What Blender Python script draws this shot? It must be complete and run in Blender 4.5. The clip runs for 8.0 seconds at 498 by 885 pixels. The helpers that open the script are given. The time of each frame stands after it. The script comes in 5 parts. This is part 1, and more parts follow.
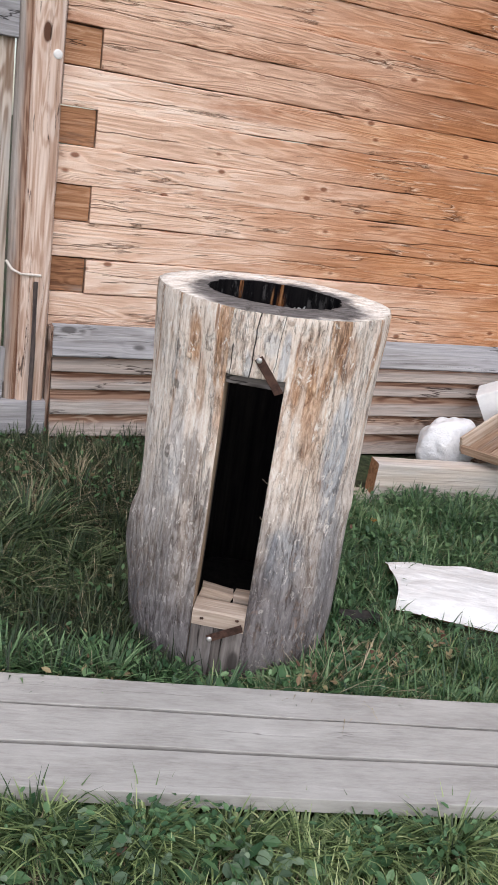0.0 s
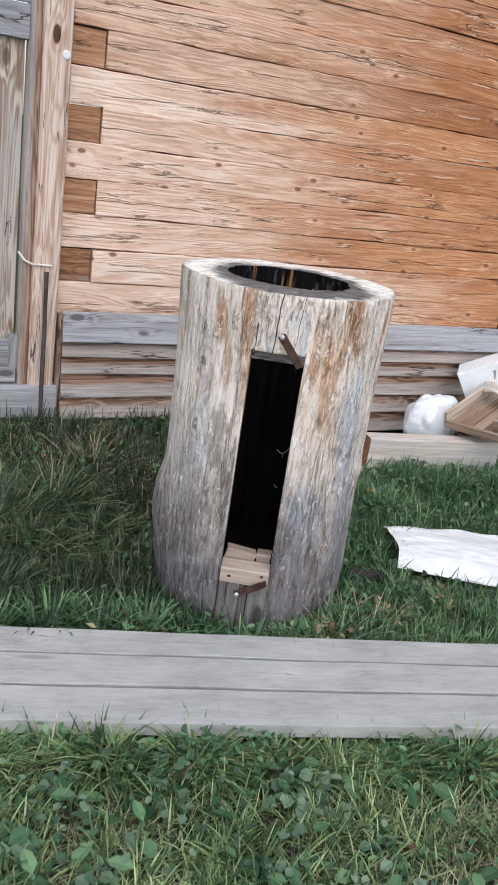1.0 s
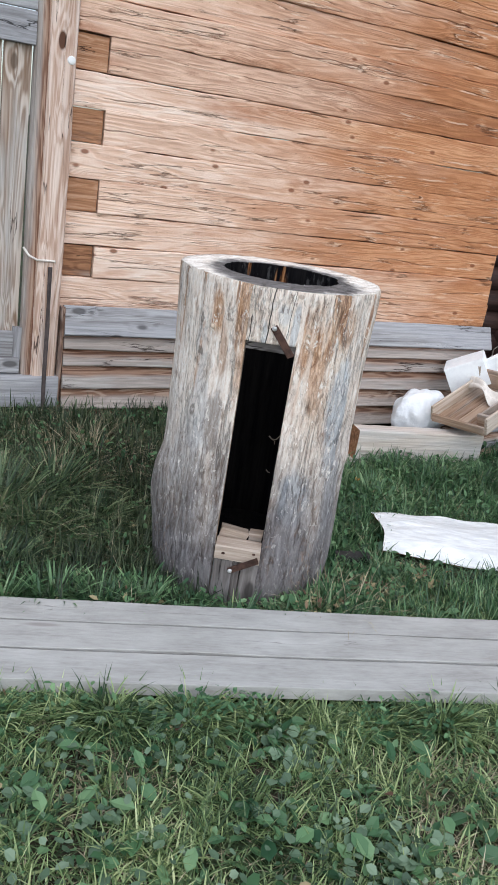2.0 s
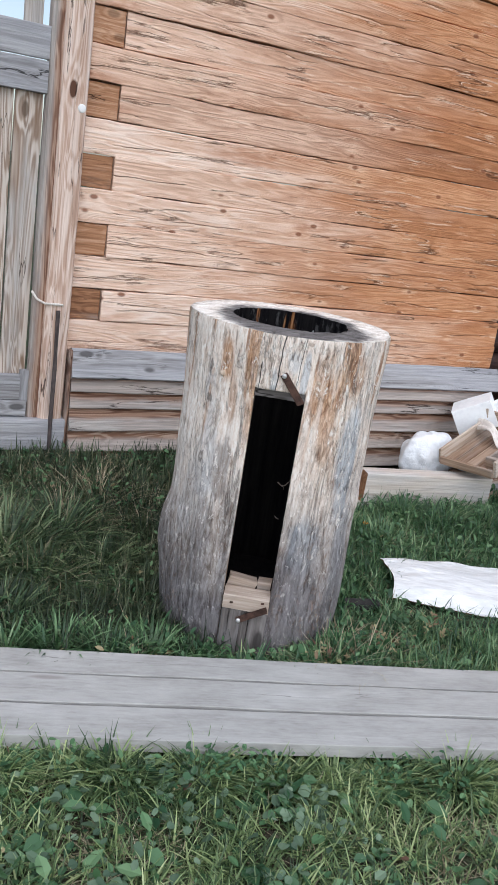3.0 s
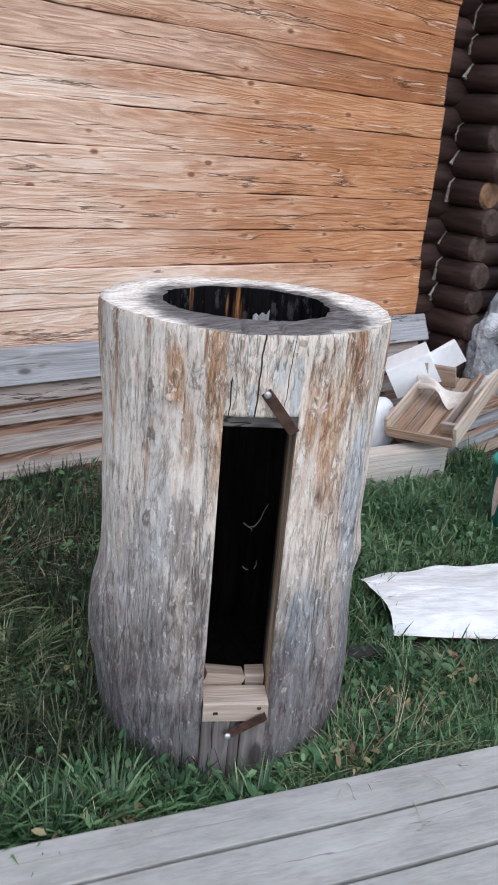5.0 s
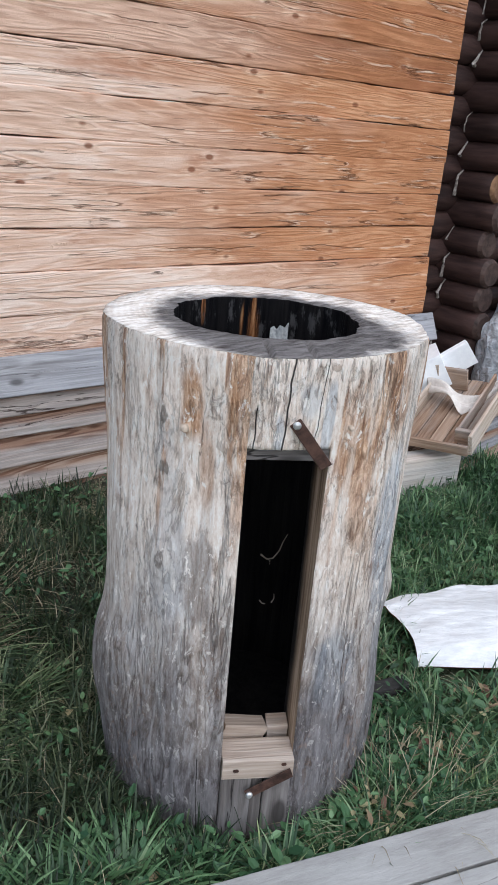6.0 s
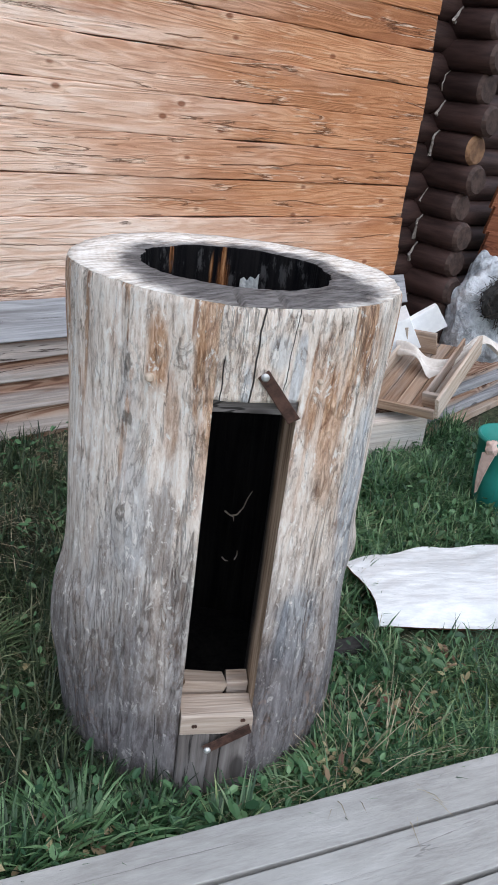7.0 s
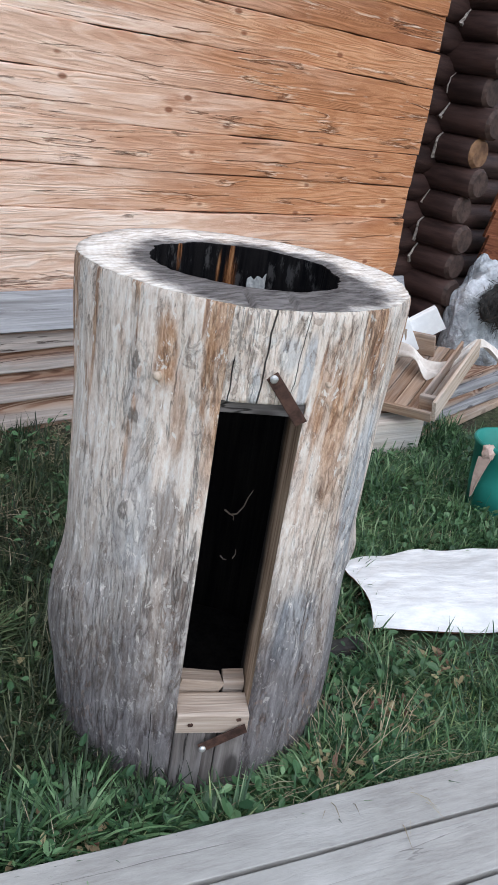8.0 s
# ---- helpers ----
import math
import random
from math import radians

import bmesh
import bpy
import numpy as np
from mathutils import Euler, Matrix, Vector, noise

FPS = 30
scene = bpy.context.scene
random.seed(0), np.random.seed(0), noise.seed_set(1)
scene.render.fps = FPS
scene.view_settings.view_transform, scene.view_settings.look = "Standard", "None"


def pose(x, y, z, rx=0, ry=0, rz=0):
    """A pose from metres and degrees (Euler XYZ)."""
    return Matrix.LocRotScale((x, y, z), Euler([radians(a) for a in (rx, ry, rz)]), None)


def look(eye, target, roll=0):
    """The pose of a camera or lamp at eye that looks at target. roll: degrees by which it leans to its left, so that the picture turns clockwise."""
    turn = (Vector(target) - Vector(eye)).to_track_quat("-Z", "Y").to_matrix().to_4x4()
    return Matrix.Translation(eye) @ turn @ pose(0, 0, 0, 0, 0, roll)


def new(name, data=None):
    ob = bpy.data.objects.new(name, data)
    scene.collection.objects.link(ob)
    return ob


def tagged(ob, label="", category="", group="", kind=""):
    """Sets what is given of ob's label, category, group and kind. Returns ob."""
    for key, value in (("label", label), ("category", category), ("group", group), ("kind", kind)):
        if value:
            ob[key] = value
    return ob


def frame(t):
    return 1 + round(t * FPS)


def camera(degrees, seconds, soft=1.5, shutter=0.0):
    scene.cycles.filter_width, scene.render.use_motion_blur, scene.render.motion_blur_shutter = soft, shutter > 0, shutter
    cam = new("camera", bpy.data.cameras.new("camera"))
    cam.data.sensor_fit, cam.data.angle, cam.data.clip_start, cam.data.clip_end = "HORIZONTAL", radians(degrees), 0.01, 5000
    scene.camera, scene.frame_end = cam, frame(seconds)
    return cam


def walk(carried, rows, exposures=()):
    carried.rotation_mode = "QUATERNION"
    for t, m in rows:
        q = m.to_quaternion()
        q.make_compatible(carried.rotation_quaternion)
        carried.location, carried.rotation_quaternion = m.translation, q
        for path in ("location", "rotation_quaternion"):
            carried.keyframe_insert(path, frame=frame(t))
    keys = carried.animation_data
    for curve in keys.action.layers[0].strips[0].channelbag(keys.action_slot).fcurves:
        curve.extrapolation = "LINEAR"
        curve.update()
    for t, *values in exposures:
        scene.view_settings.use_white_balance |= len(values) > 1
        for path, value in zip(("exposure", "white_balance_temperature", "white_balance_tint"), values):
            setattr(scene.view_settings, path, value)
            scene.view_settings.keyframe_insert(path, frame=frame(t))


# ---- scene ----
cam = camera(33.7, 8.0, soft=1.5, shutter=0.35)
PATH = [
    (0, (1.008, 0.002, 1.611), (1.831, 1.699, 0.944), 8.9),
    (0.5, (0.896, -0.02, 1.604), (1.792, 1.641, 0.942), 8.7),
    (1, (0.735, -0.153, 1.604), (1.634, 1.501, 0.929), 8.4),
    (1.5, (0.676, -0.261, 1.625), (1.584, 1.382, 0.933), 8.2),
    (1.7, (0.655, -0.325, 1.611), (1.568, 1.317, 0.924), 8.6),
    (3, (0.647, -0.275, 1.642), (1.554, 1.406, 1.049), 8.9),
    (3.5, (0.729, -0.028, 1.625), (1.64, 1.652, 1.035), 6.3),
    (4, (0.855, 0.266, 1.591), (1.766, 1.949, 1.01), 5.7),
    (4.5, (0.892, 0.478, 1.583), (1.82, 2.139, 0.965), 5.2),
    (4.7, (0.895, 0.564, 1.566), (1.908, 2.154, 0.898), 4.9),
    (4.9, (0.869, 0.657, 1.572), (2.012, 2.15, 0.89), 5.3),
    (5, (0.865, 0.707, 1.582), (2.051, 2.162, 0.893), 5.0),
    (5.2, (0.843, 0.764, 1.602), (2.045, 2.204, 0.907), 4.7),
    (6.3, (0.968, 0.961, 1.576), (2.175, 2.378, 0.844), 4.9),
    (6.5, (0.97, 0.964, 1.553), (2.181, 2.366, 0.801), 5.1),
    (7, (0.962, 0.954, 1.557), (2.215, 2.3, 0.772), 7.3),
    (7.5, (0.945, 0.96, 1.565), (2.216, 2.287, 0.776), 8.3),
    (8, (0.941, 0.982, 1.563), (2.212, 2.307, 0.769), 9.2),
]
walk(cam, [(t, look(eye, target, roll)) for t, eye, target, roll in PATH],
     [(0.0, 0.06, 6850, 14), (0.7, 0.08, 6600, 12), (1.5, 0.09, 6300, 8), (3.0, 0.05, 6300, 10), (4.5, 0.0, 6250, 11), (5.2, -0.02, 6160, 10), (8.0, 0.02, 6190, 9)])

# ---- world and light: open overcast sky, soft light from high in front of the wall ----
world = bpy.data.worlds.new("overcast_sky")
scene.world = world
world.use_nodes = True
wt = world.node_tree
sky = wt.nodes.new("ShaderNodeTexSky")
sky.sky_type = 'NISHITA'
sky.sun_disc = False
sky.sun_elevation = radians(49)
sky.sun_rotation = radians(193)
sky.air_density, sky.dust_density, sky.ozone_density = 1.0, 1.2, 1.0
bg = wt.nodes["Background"]
cloud = wt.nodes.new("ShaderNodeHueSaturation")  # cloud cover takes most of the blue out of the sky
cloud.inputs["Saturation"].default_value = 0.75
wt.links.new(sky.outputs[0], cloud.inputs["Color"])
wt.links.new(cloud.outputs[0], bg.inputs[0])
bg.inputs[1].default_value = 0.15

sun_data = bpy.data.lights.new("soft_sun", 'SUN')
sun_data.energy = 2.6
sun_data.angle = radians(110)
sun_data.color = (1.0, 0.99, 1.0)
sun = new("soft_sun", sun_data)
sun.matrix_world = look((1.5, -0.6, 4.4), (2.2, 2.4, 0.0))


# ---- materials ----
class Nodes:
    """A small writer of node materials."""

    def __init__(self, name, rough=0.8):
        self.mat = bpy.data.materials.new(name)
        self.mat.use_nodes = True
        self.t = self.mat.node_tree
        self.bsdf = self.t.nodes["Principled BSDF"]
        self.bsdf.inputs["Roughness"].default_value = rough
        self.bsdf.inputs["Specular IOR Level"].default_value = 0.25

    def add(self, kind):
        return self.t.nodes.new(kind)

    def link(self, a, b):
        self.t.links.new(a, b)

    def feed(self, value, socket):
        if hasattr(value, "is_output"):
            self.link(value, socket)
        else:
            socket.default_value = value

    def math(self, op, a, b=0.0, c=None, clamp=False):
        n = self.add("ShaderNodeMath")
        n.operation, n.use_clamp = op, clamp
        self.feed(a, n.inputs[0])
        self.feed(b, n.inputs[1])
        if c is not None:
            self.feed(c, n.inputs[2])
        return n.outputs[0]

    def coords(self, scale=(1, 1, 1), shift=True, turn=(0, 0, 0)):
        """Object coordinates in metres, stretched, moved by a random step for every object."""
        tc = self.add("ShaderNodeTexCoord")
        m = self.add("ShaderNodeMapping")
        m.inputs["Scale"].default_value = scale
        m.inputs["Rotation"].default_value = turn
        if shift:
            info = self.add("ShaderNodeObjectInfo")
            v = self.add("ShaderNodeVectorMath")
            v.operation = 'SCALE'
            v.inputs[0].default_value = (37.0, 21.0, 53.0)
            self.link(info.outputs["Random"], v.inputs["Scale"])
            w = self.add("ShaderNodeVectorMath")
            self.link(tc.outputs["Object"], w.inputs[0])
            self.link(v.outputs[0], w.inputs[1])
            self.link(w.outputs[0], m.inputs["Vector"])
        else:
            self.link(tc.outputs["Object"], m.inputs["Vector"])
        return m.outputs[0]

    def noise(self, vec, scale=1.0, detail=4.0, rough=0.55, warp=0.0):
        n = self.add("ShaderNodeTexNoise")
        n.inputs["Scale"].default_value = scale
        n.inputs["Detail"].default_value = detail
        n.inputs["Roughness"].default_value = rough
        n.inputs["Distortion"].default_value = warp
        self.link(vec, n.inputs["Vector"])
        return n.outputs["Fac"]

    def voronoi(self, vec, scale=1.0, feature='F1', rand=1.0):
        n = self.add("ShaderNodeTexVoronoi")
        n.feature = feature
        n.inputs["Scale"].default_value = scale
        n.inputs["Randomness"].default_value = rand
        self.link(vec, n.inputs["Vector"])
        return n.outputs["Distance"]

    def step(self, value, lo, hi, to0=0.0, to1=1.0):
        n = self.add("ShaderNodeMapRange")
        n.interpolation_type = 'SMOOTHSTEP'
        self.feed(value, n.inputs["Value"])
        for key, v in (("From Min", lo), ("From Max", hi), ("To Min", to0), ("To Max", to1)):
            self.feed(v, n.inputs[key])
        return n.outputs["Result"]

    def ramp(self, value, stops):
        n = self.add("ShaderNodeValToRGB")
        e = n.color_ramp.elements
        while len(e) < len(stops):
            e.new(0.5)
        for el, (p, c) in zip(e, stops):
            el.position, el.color = p, (*c, 1)
        self.link(value, n.inputs[0])
        return n.outputs[0]

    def mix(self, fac, a, b, kind='MIX'):
        n = self.add("ShaderNodeMix")
        n.data_type, n.blend_type = 'RGBA', kind
        self.feed(fac, n.inputs[0])
        self.feed(a if hasattr(a, "is_output") else (*a, 1), n.inputs[6])
        self.feed(b if hasattr(b, "is_output") else (*b, 1), n.inputs[7])
        return n.outputs[2]

    def random(self):
        return self.add("ShaderNodeObjectInfo").outputs["Random"]

    def axis(self, vec, which):
        n = self.add("ShaderNodeSeparateXYZ")
        self.link(vec, n.inputs[0])
        return n.outputs[which]

    def done(self, colour, height=None, bump=0.5, dist=0.01, rough=None):
        self.feed(colour if hasattr(colour, "is_output") else (*colour, 1), self.bsdf.inputs["Base Color"])
        if height is not None:
            b = self.add("ShaderNodeBump")
            b.inputs["Strength"].default_value = bump
            b.inputs["Distance"].default_value = dist
            self.link(height, b.inputs["Height"])
            self.link(b.outputs[0], self.bsdf.inputs["Normal"])
        if rough is not None:
            self.link(rough, self.bsdf.inputs["Roughness"])
        return self.mat


def board_wood(name, dark, mid, light, grey, grey_amount, knots=1.0, cracks=1.0, bump=0.6, rings=0.16, lapped=False):
    """Sawn softwood that lies along its x axis: fibres, growth rings, knots, checks, and grey weathering in patches."""
    m = Nodes(name, 0.82)
    fib = m.noise(m.coords((2.2, 70, 70)), 1, 6, 0.65, 0.3)
    rings_at = m.coords((0.55, 9, 9))
    knot_at = m.coords((3.2, 7.5, 7.5))
    kd = m.voronoi(knot_at, 1.0)
    spot = m.step(kd, 0.09, 0.16, 1.0, 0.0)
    halo = m.step(kd, 0.12, 0.42, 1.0, 0.0)
    turns = m.noise(rings_at, 1.6, 2, 0.5, 1.2)
    wave = m.math('SINE', m.math('ADD', m.math('MULTIPLY', turns, 46.0), m.math('MULTIPLY', halo, 7.0)))
    wave = m.step(wave, -1, 1)
    tone = m.math('ADD', m.math('MULTIPLY', fib, 0.9 - rings), m.math('MULTIPLY', wave, rings))
    tone = m.math('ADD', tone, m.math('MULTIPLY', m.math('SUBTRACT', m.random(), 0.5), 0.22))
    col = m.ramp(tone, [(0.22, dark), (0.47, mid), (0.72, light)])
    patch = m.noise(m.coords((0.9, 5, 5)), 1.3, 4, 0.6)
    gfac = m.math('MULTIPLY', m.step(patch, 0.62 - 0.35 * grey_amount, 0.8 - 0.3 * grey_amount), min(1.0, 0.35 + grey_amount))
    if lapped:  # shadow of the lap above, painted as a strip that stays brown
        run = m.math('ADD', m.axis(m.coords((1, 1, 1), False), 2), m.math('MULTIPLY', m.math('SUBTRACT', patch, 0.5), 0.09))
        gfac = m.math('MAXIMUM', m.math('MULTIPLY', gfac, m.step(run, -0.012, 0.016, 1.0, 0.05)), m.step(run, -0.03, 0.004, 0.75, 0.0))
    gcol = m.mix(m.step(fib, 0.3, 0.7), [v * 0.6 for v in grey], grey)
    col = m.mix(gfac, col, gcol)
    col = m.mix(m.math('MULTIPLY', spot, 0.8 * knots), col, [v * 0.45 for v in dark])
    crack_n = m.noise(m.coords((0.55, 8, 8)), 1.3, 5, 0.55, 0.4)
    line = m.step(m.math('ABSOLUTE', m.math('SUBTRACT', crack_n, 0.5)), 0.0015, 0.007, 1.0, 0.0)
    gate = m.step(m.noise(m.coords((1.1, 3, 3)), 1.0, 2), 0.5, 0.6)
    line = m.math('MULTIPLY', m.math('MULTIPLY', line, gate), cracks)
    col = m.mix(m.math('MULTIPLY', line, 0.85), col, [v * 0.16 for v in dark])
    h = m.math('ADD', m.math('MULTIPLY', fib, 0.5), m.math('MULTIPLY', wave, 0.2))
    h = m.math('SUBTRACT', h, m.math('MULTIPLY', line, 1.4))
    return m.done(col, h, bump, 0.006)


def walk_wood(name):
    """Footworn lilac-grey planks: faint fibres, few knots, soft stains."""
    m = Nodes(name, 0.8)
    fib = m.noise(m.coords((11, 85, 85)), 1, 8, 0.76, 0.4)
    broad = m.noise(m.coords((3.2, 8, 8)), 1.2, 7, 0.68)
    tone = m.math('ADD', m.math('MULTIPLY', fib, 0.45), m.math('MULTIPLY', broad, 0.55))
    col = m.ramp(tone, [(0.3, (0.235, 0.226, 0.212)), (0.5, (0.38, 0.372, 0.355)), (0.7, (0.5, 0.494, 0.475))])
    kd = m.voronoi(m.coords((1.6, 9, 9)), 1.0)
    col = m.mix(m.step(kd, 0.05, 0.13, 0.6, 0.0), col, (0.2, 0.17, 0.16))
    dirt = m.step(m.noise(m.coords((2.2, 9, 9)), 1.0, 6, 0.7), 0.6, 0.74)
    col = m.mix(m.math('MULTIPLY', dirt, 0.45), col, (0.24, 0.21, 0.19))
    crack_n = m.noise(m.coords((0.5, 10, 10)), 1.2, 4, 0.5, 0.3)
    line = m.step(m.math('ABSOLUTE', m.math('SUBTRACT', crack_n, 0.5)), 0.001, 0.005, 1.0, 0.0)
    line = m.math('MULTIPLY', line, m.step(m.noise(m.coords((0.8, 3, 3)), 1.0, 2), 0.55, 0.62))
    col = m.mix(m.math('MULTIPLY', line, 0.7), col, (0.1, 0.09, 0.085))
    return m.done(col, m.math('SUBTRACT', m.math('ADD', fib, m.math('MULTIPLY', broad, 0.4)), line), 0.45, 0.005)


def wall_wood(name, turn=0.0):
    """Honey-orange squared logs, bleached to silver-pink towards the exposed corner, with shade on the cabin side
    painted in as deeper orange; turn: how far the whole length has bleached.
    """
    m = Nodes(name, 0.78)
    tc = m.add("ShaderNodeTexCoord").outputs["Object"]
    along = m.axis(tc, 0)
    fib = m.noise(m.coords((4.5, 75, 75)), 1, 7, 0.7, 0.4)
    kd = m.voronoi(m.coords((4.6, 8.5, 8.5)), 1.0)
    spot = m.step(kd, 0.06, 0.13, 1.0, 0.0)
    halo = m.step(kd, 0.1, 0.4, 1.0, 0.0)
    rings = m.noise(m.coords((0.42, 7, 7)), 1.5, 2, 0.5, 1.4)
    wave = m.step(m.math('SINE', m.math('ADD', m.math('MULTIPLY', rings, 60.0), m.math('MULTIPLY', halo, 3.0))), -1, 1)
    blot = m.noise(m.coords((2.6, 9, 9)), 1, 6, 0.66, 0.8)
    tone = m.math('ADD', m.math('MULTIPLY', fib, 0.42), m.math('ADD', m.math('MULTIPLY', wave, 0.09), m.math('MULTIPLY', blot, 0.34)))
    tone = m.math('ADD', tone, 0.02)
    tone = m.math('ADD', tone, m.math('MULTIPLY', m.math('SUBTRACT', m.random(), 0.5), 0.2))
    rich = m.ramp(tone, [(0.22, (0.22, 0.078, 0.03)), (0.47, (0.46, 0.2, 0.09)), (0.7, (0.68, 0.37, 0.205))])
    pale = m.ramp(tone, [(0.22, (0.42, 0.235, 0.155)), (0.46, (0.72, 0.49, 0.365)), (0.68, (0.92, 0.77, 0.665))])
    broad = m.noise(m.coords((0.7, 3.5, 3.5)), 1.2, 4, 0.6)
    # bleaching along the log; its deep right end also paints in the cabin's shade
    bleach_shade = m.math('ADD', m.math('MULTIPLY', along, -0.7), m.math('MULTIPLY', m.math('SUBTRACT', broad, 0.5), 2.0))
    bleach_shade = m.step(m.math('ADD', bleach_shade, turn + 0.02), -0.6, 0.8)
    col = m.mix(bleach_shade, rich, pale)
    stain = m.step(m.noise(m.coords((1.1, 5.5, 5.5)), 1.0, 6, 0.7), 0.52, 0.68)
    col = m.mix(m.math('MULTIPLY', stain, 0.6), col, (0.36, 0.135, 0.06))
    col = m.mix(m.math('MULTIPLY', m.math('MULTIPLY', halo, m.step(fib, 0.5, 0.6)), 0.4), col, (0.84, 0.62, 0.44))
    col = m.mix(m.math('MULTIPLY', spot, 0.85), col, (0.2, 0.065, 0.028))
    nick = m.math('MULTIPLY', m.step(m.noise(m.coords((11, 55, 55)), 1.0, 5, 0.7), 0.6, 0.68), m.step(m.noise(m.coords((1.6, 5, 5)), 1.0, 3), 0.45, 0.6))
    col = m.mix(m.math('MULTIPLY', nick, 0.35), col, (0.24, 0.09, 0.04))
    crack_n = m.noise(m.coords((0.8, 15, 15)), 1.25, 6, 0.55, 0.35)
    line = m.step(m.math('ABSOLUTE', m.math('SUBTRACT', crack_n, 0.5)), 0.003, 0.014, 1.0, 0.0)
    gate = m.step(m.noise(m.coords((2.2, 6, 6)), 1.0, 4), 0.5, 0.58)
    line = m.math('MULTIPLY', line, gate)
    # painted highlight: a pale lit lip along one side of each crack
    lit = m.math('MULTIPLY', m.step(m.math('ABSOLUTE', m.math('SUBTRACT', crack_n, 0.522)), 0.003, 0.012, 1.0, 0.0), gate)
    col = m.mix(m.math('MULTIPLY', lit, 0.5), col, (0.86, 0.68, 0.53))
    col = m.mix(m.math('MULTIPLY', line, 0.55), col, (0.17, 0.068, 0.034))
    wander = m.math('MULTIPLY', m.math('SUBTRACT', m.noise(m.coords((1.3, 0.01, 0.01)), 1.0, 6, 0.55), 0.5), 0.13)
    seat = m.math('ADD', m.math('ADD', m.axis(tc, 2), wander), m.math('MULTIPLY', m.math('SUBTRACT', m.random(), 0.5), 0.06))
    check = m.step(m.math('ABSOLUTE', seat), 0.0008, 0.0034, 1.0, 0.0)
    check = m.math('MULTIPLY', check, m.step(m.noise(m.coords((2.4, 0.01, 0.01)), 1.0, 3), 0.5, 0.56))
    # same painted highlight on the lip just under the check
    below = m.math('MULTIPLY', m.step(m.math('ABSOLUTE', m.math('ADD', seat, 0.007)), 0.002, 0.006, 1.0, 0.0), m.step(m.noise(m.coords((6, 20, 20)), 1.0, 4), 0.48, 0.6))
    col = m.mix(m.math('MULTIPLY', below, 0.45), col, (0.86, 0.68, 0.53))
    col = m.mix(m.math('MULTIPLY', check, 0.5), col, (0.17, 0.068, 0.034))
    line = m.math('MAXIMUM', line, check)
    scar = m.math('MULTIPLY', m.step(m.noise(m.coords((7, 40, 40)), 1.0, 5, 0.7), 0.55, 0.7), m.step(m.noise(m.coords((1.3, 7, 7)), 1.0, 3), 0.56, 0.66))
    col = m.mix(m.math('MULTIPLY', scar, 0.6), col, (0.82, 0.62, 0.45))
    h = m.math('ADD', m.math('MULTIPLY', fib, 0.5), m.math('ADD', m.math('MULTIPLY', wave, 0.2), m.math('MULTIPLY', scar, 0.4)))
    h = m.math('SUBTRACT', h, m.math('MULTIPLY', line, 1.6))
    return m.done(col, h, 0.8, 0.009)


def polar(m):
    """Angle round the trunk and height, in the trunk's own space."""
    p = m.coords((1, 1, 1), False)
    return m.math('ARCTAN2', m.axis(p, 1), m.axis(p, 0)), m.axis(p, 2)


def blob(m, ang, z, deg, z0, wdeg, wz, edge):
    """A ragged patch centred at an angle and height on the trunk."""
    da = m.math('DIVIDE', m.math('SUBTRACT', ang, radians(deg - 360 if deg > 180 else deg)), radians(wdeg))
    dz = m.math('DIVIDE', m.math('SUBTRACT', z, z0), wz)
    d = m.math('ADD', m.math('MULTIPLY', da, da), m.math('MULTIPLY', dz, dz))
    d = m.math('ADD', d, m.math('MULTIPLY', m.math('SUBTRACT', edge, 0.5), 3.5))
    return m.step(d, 0.45, 1.25, 1.0, 0.0)


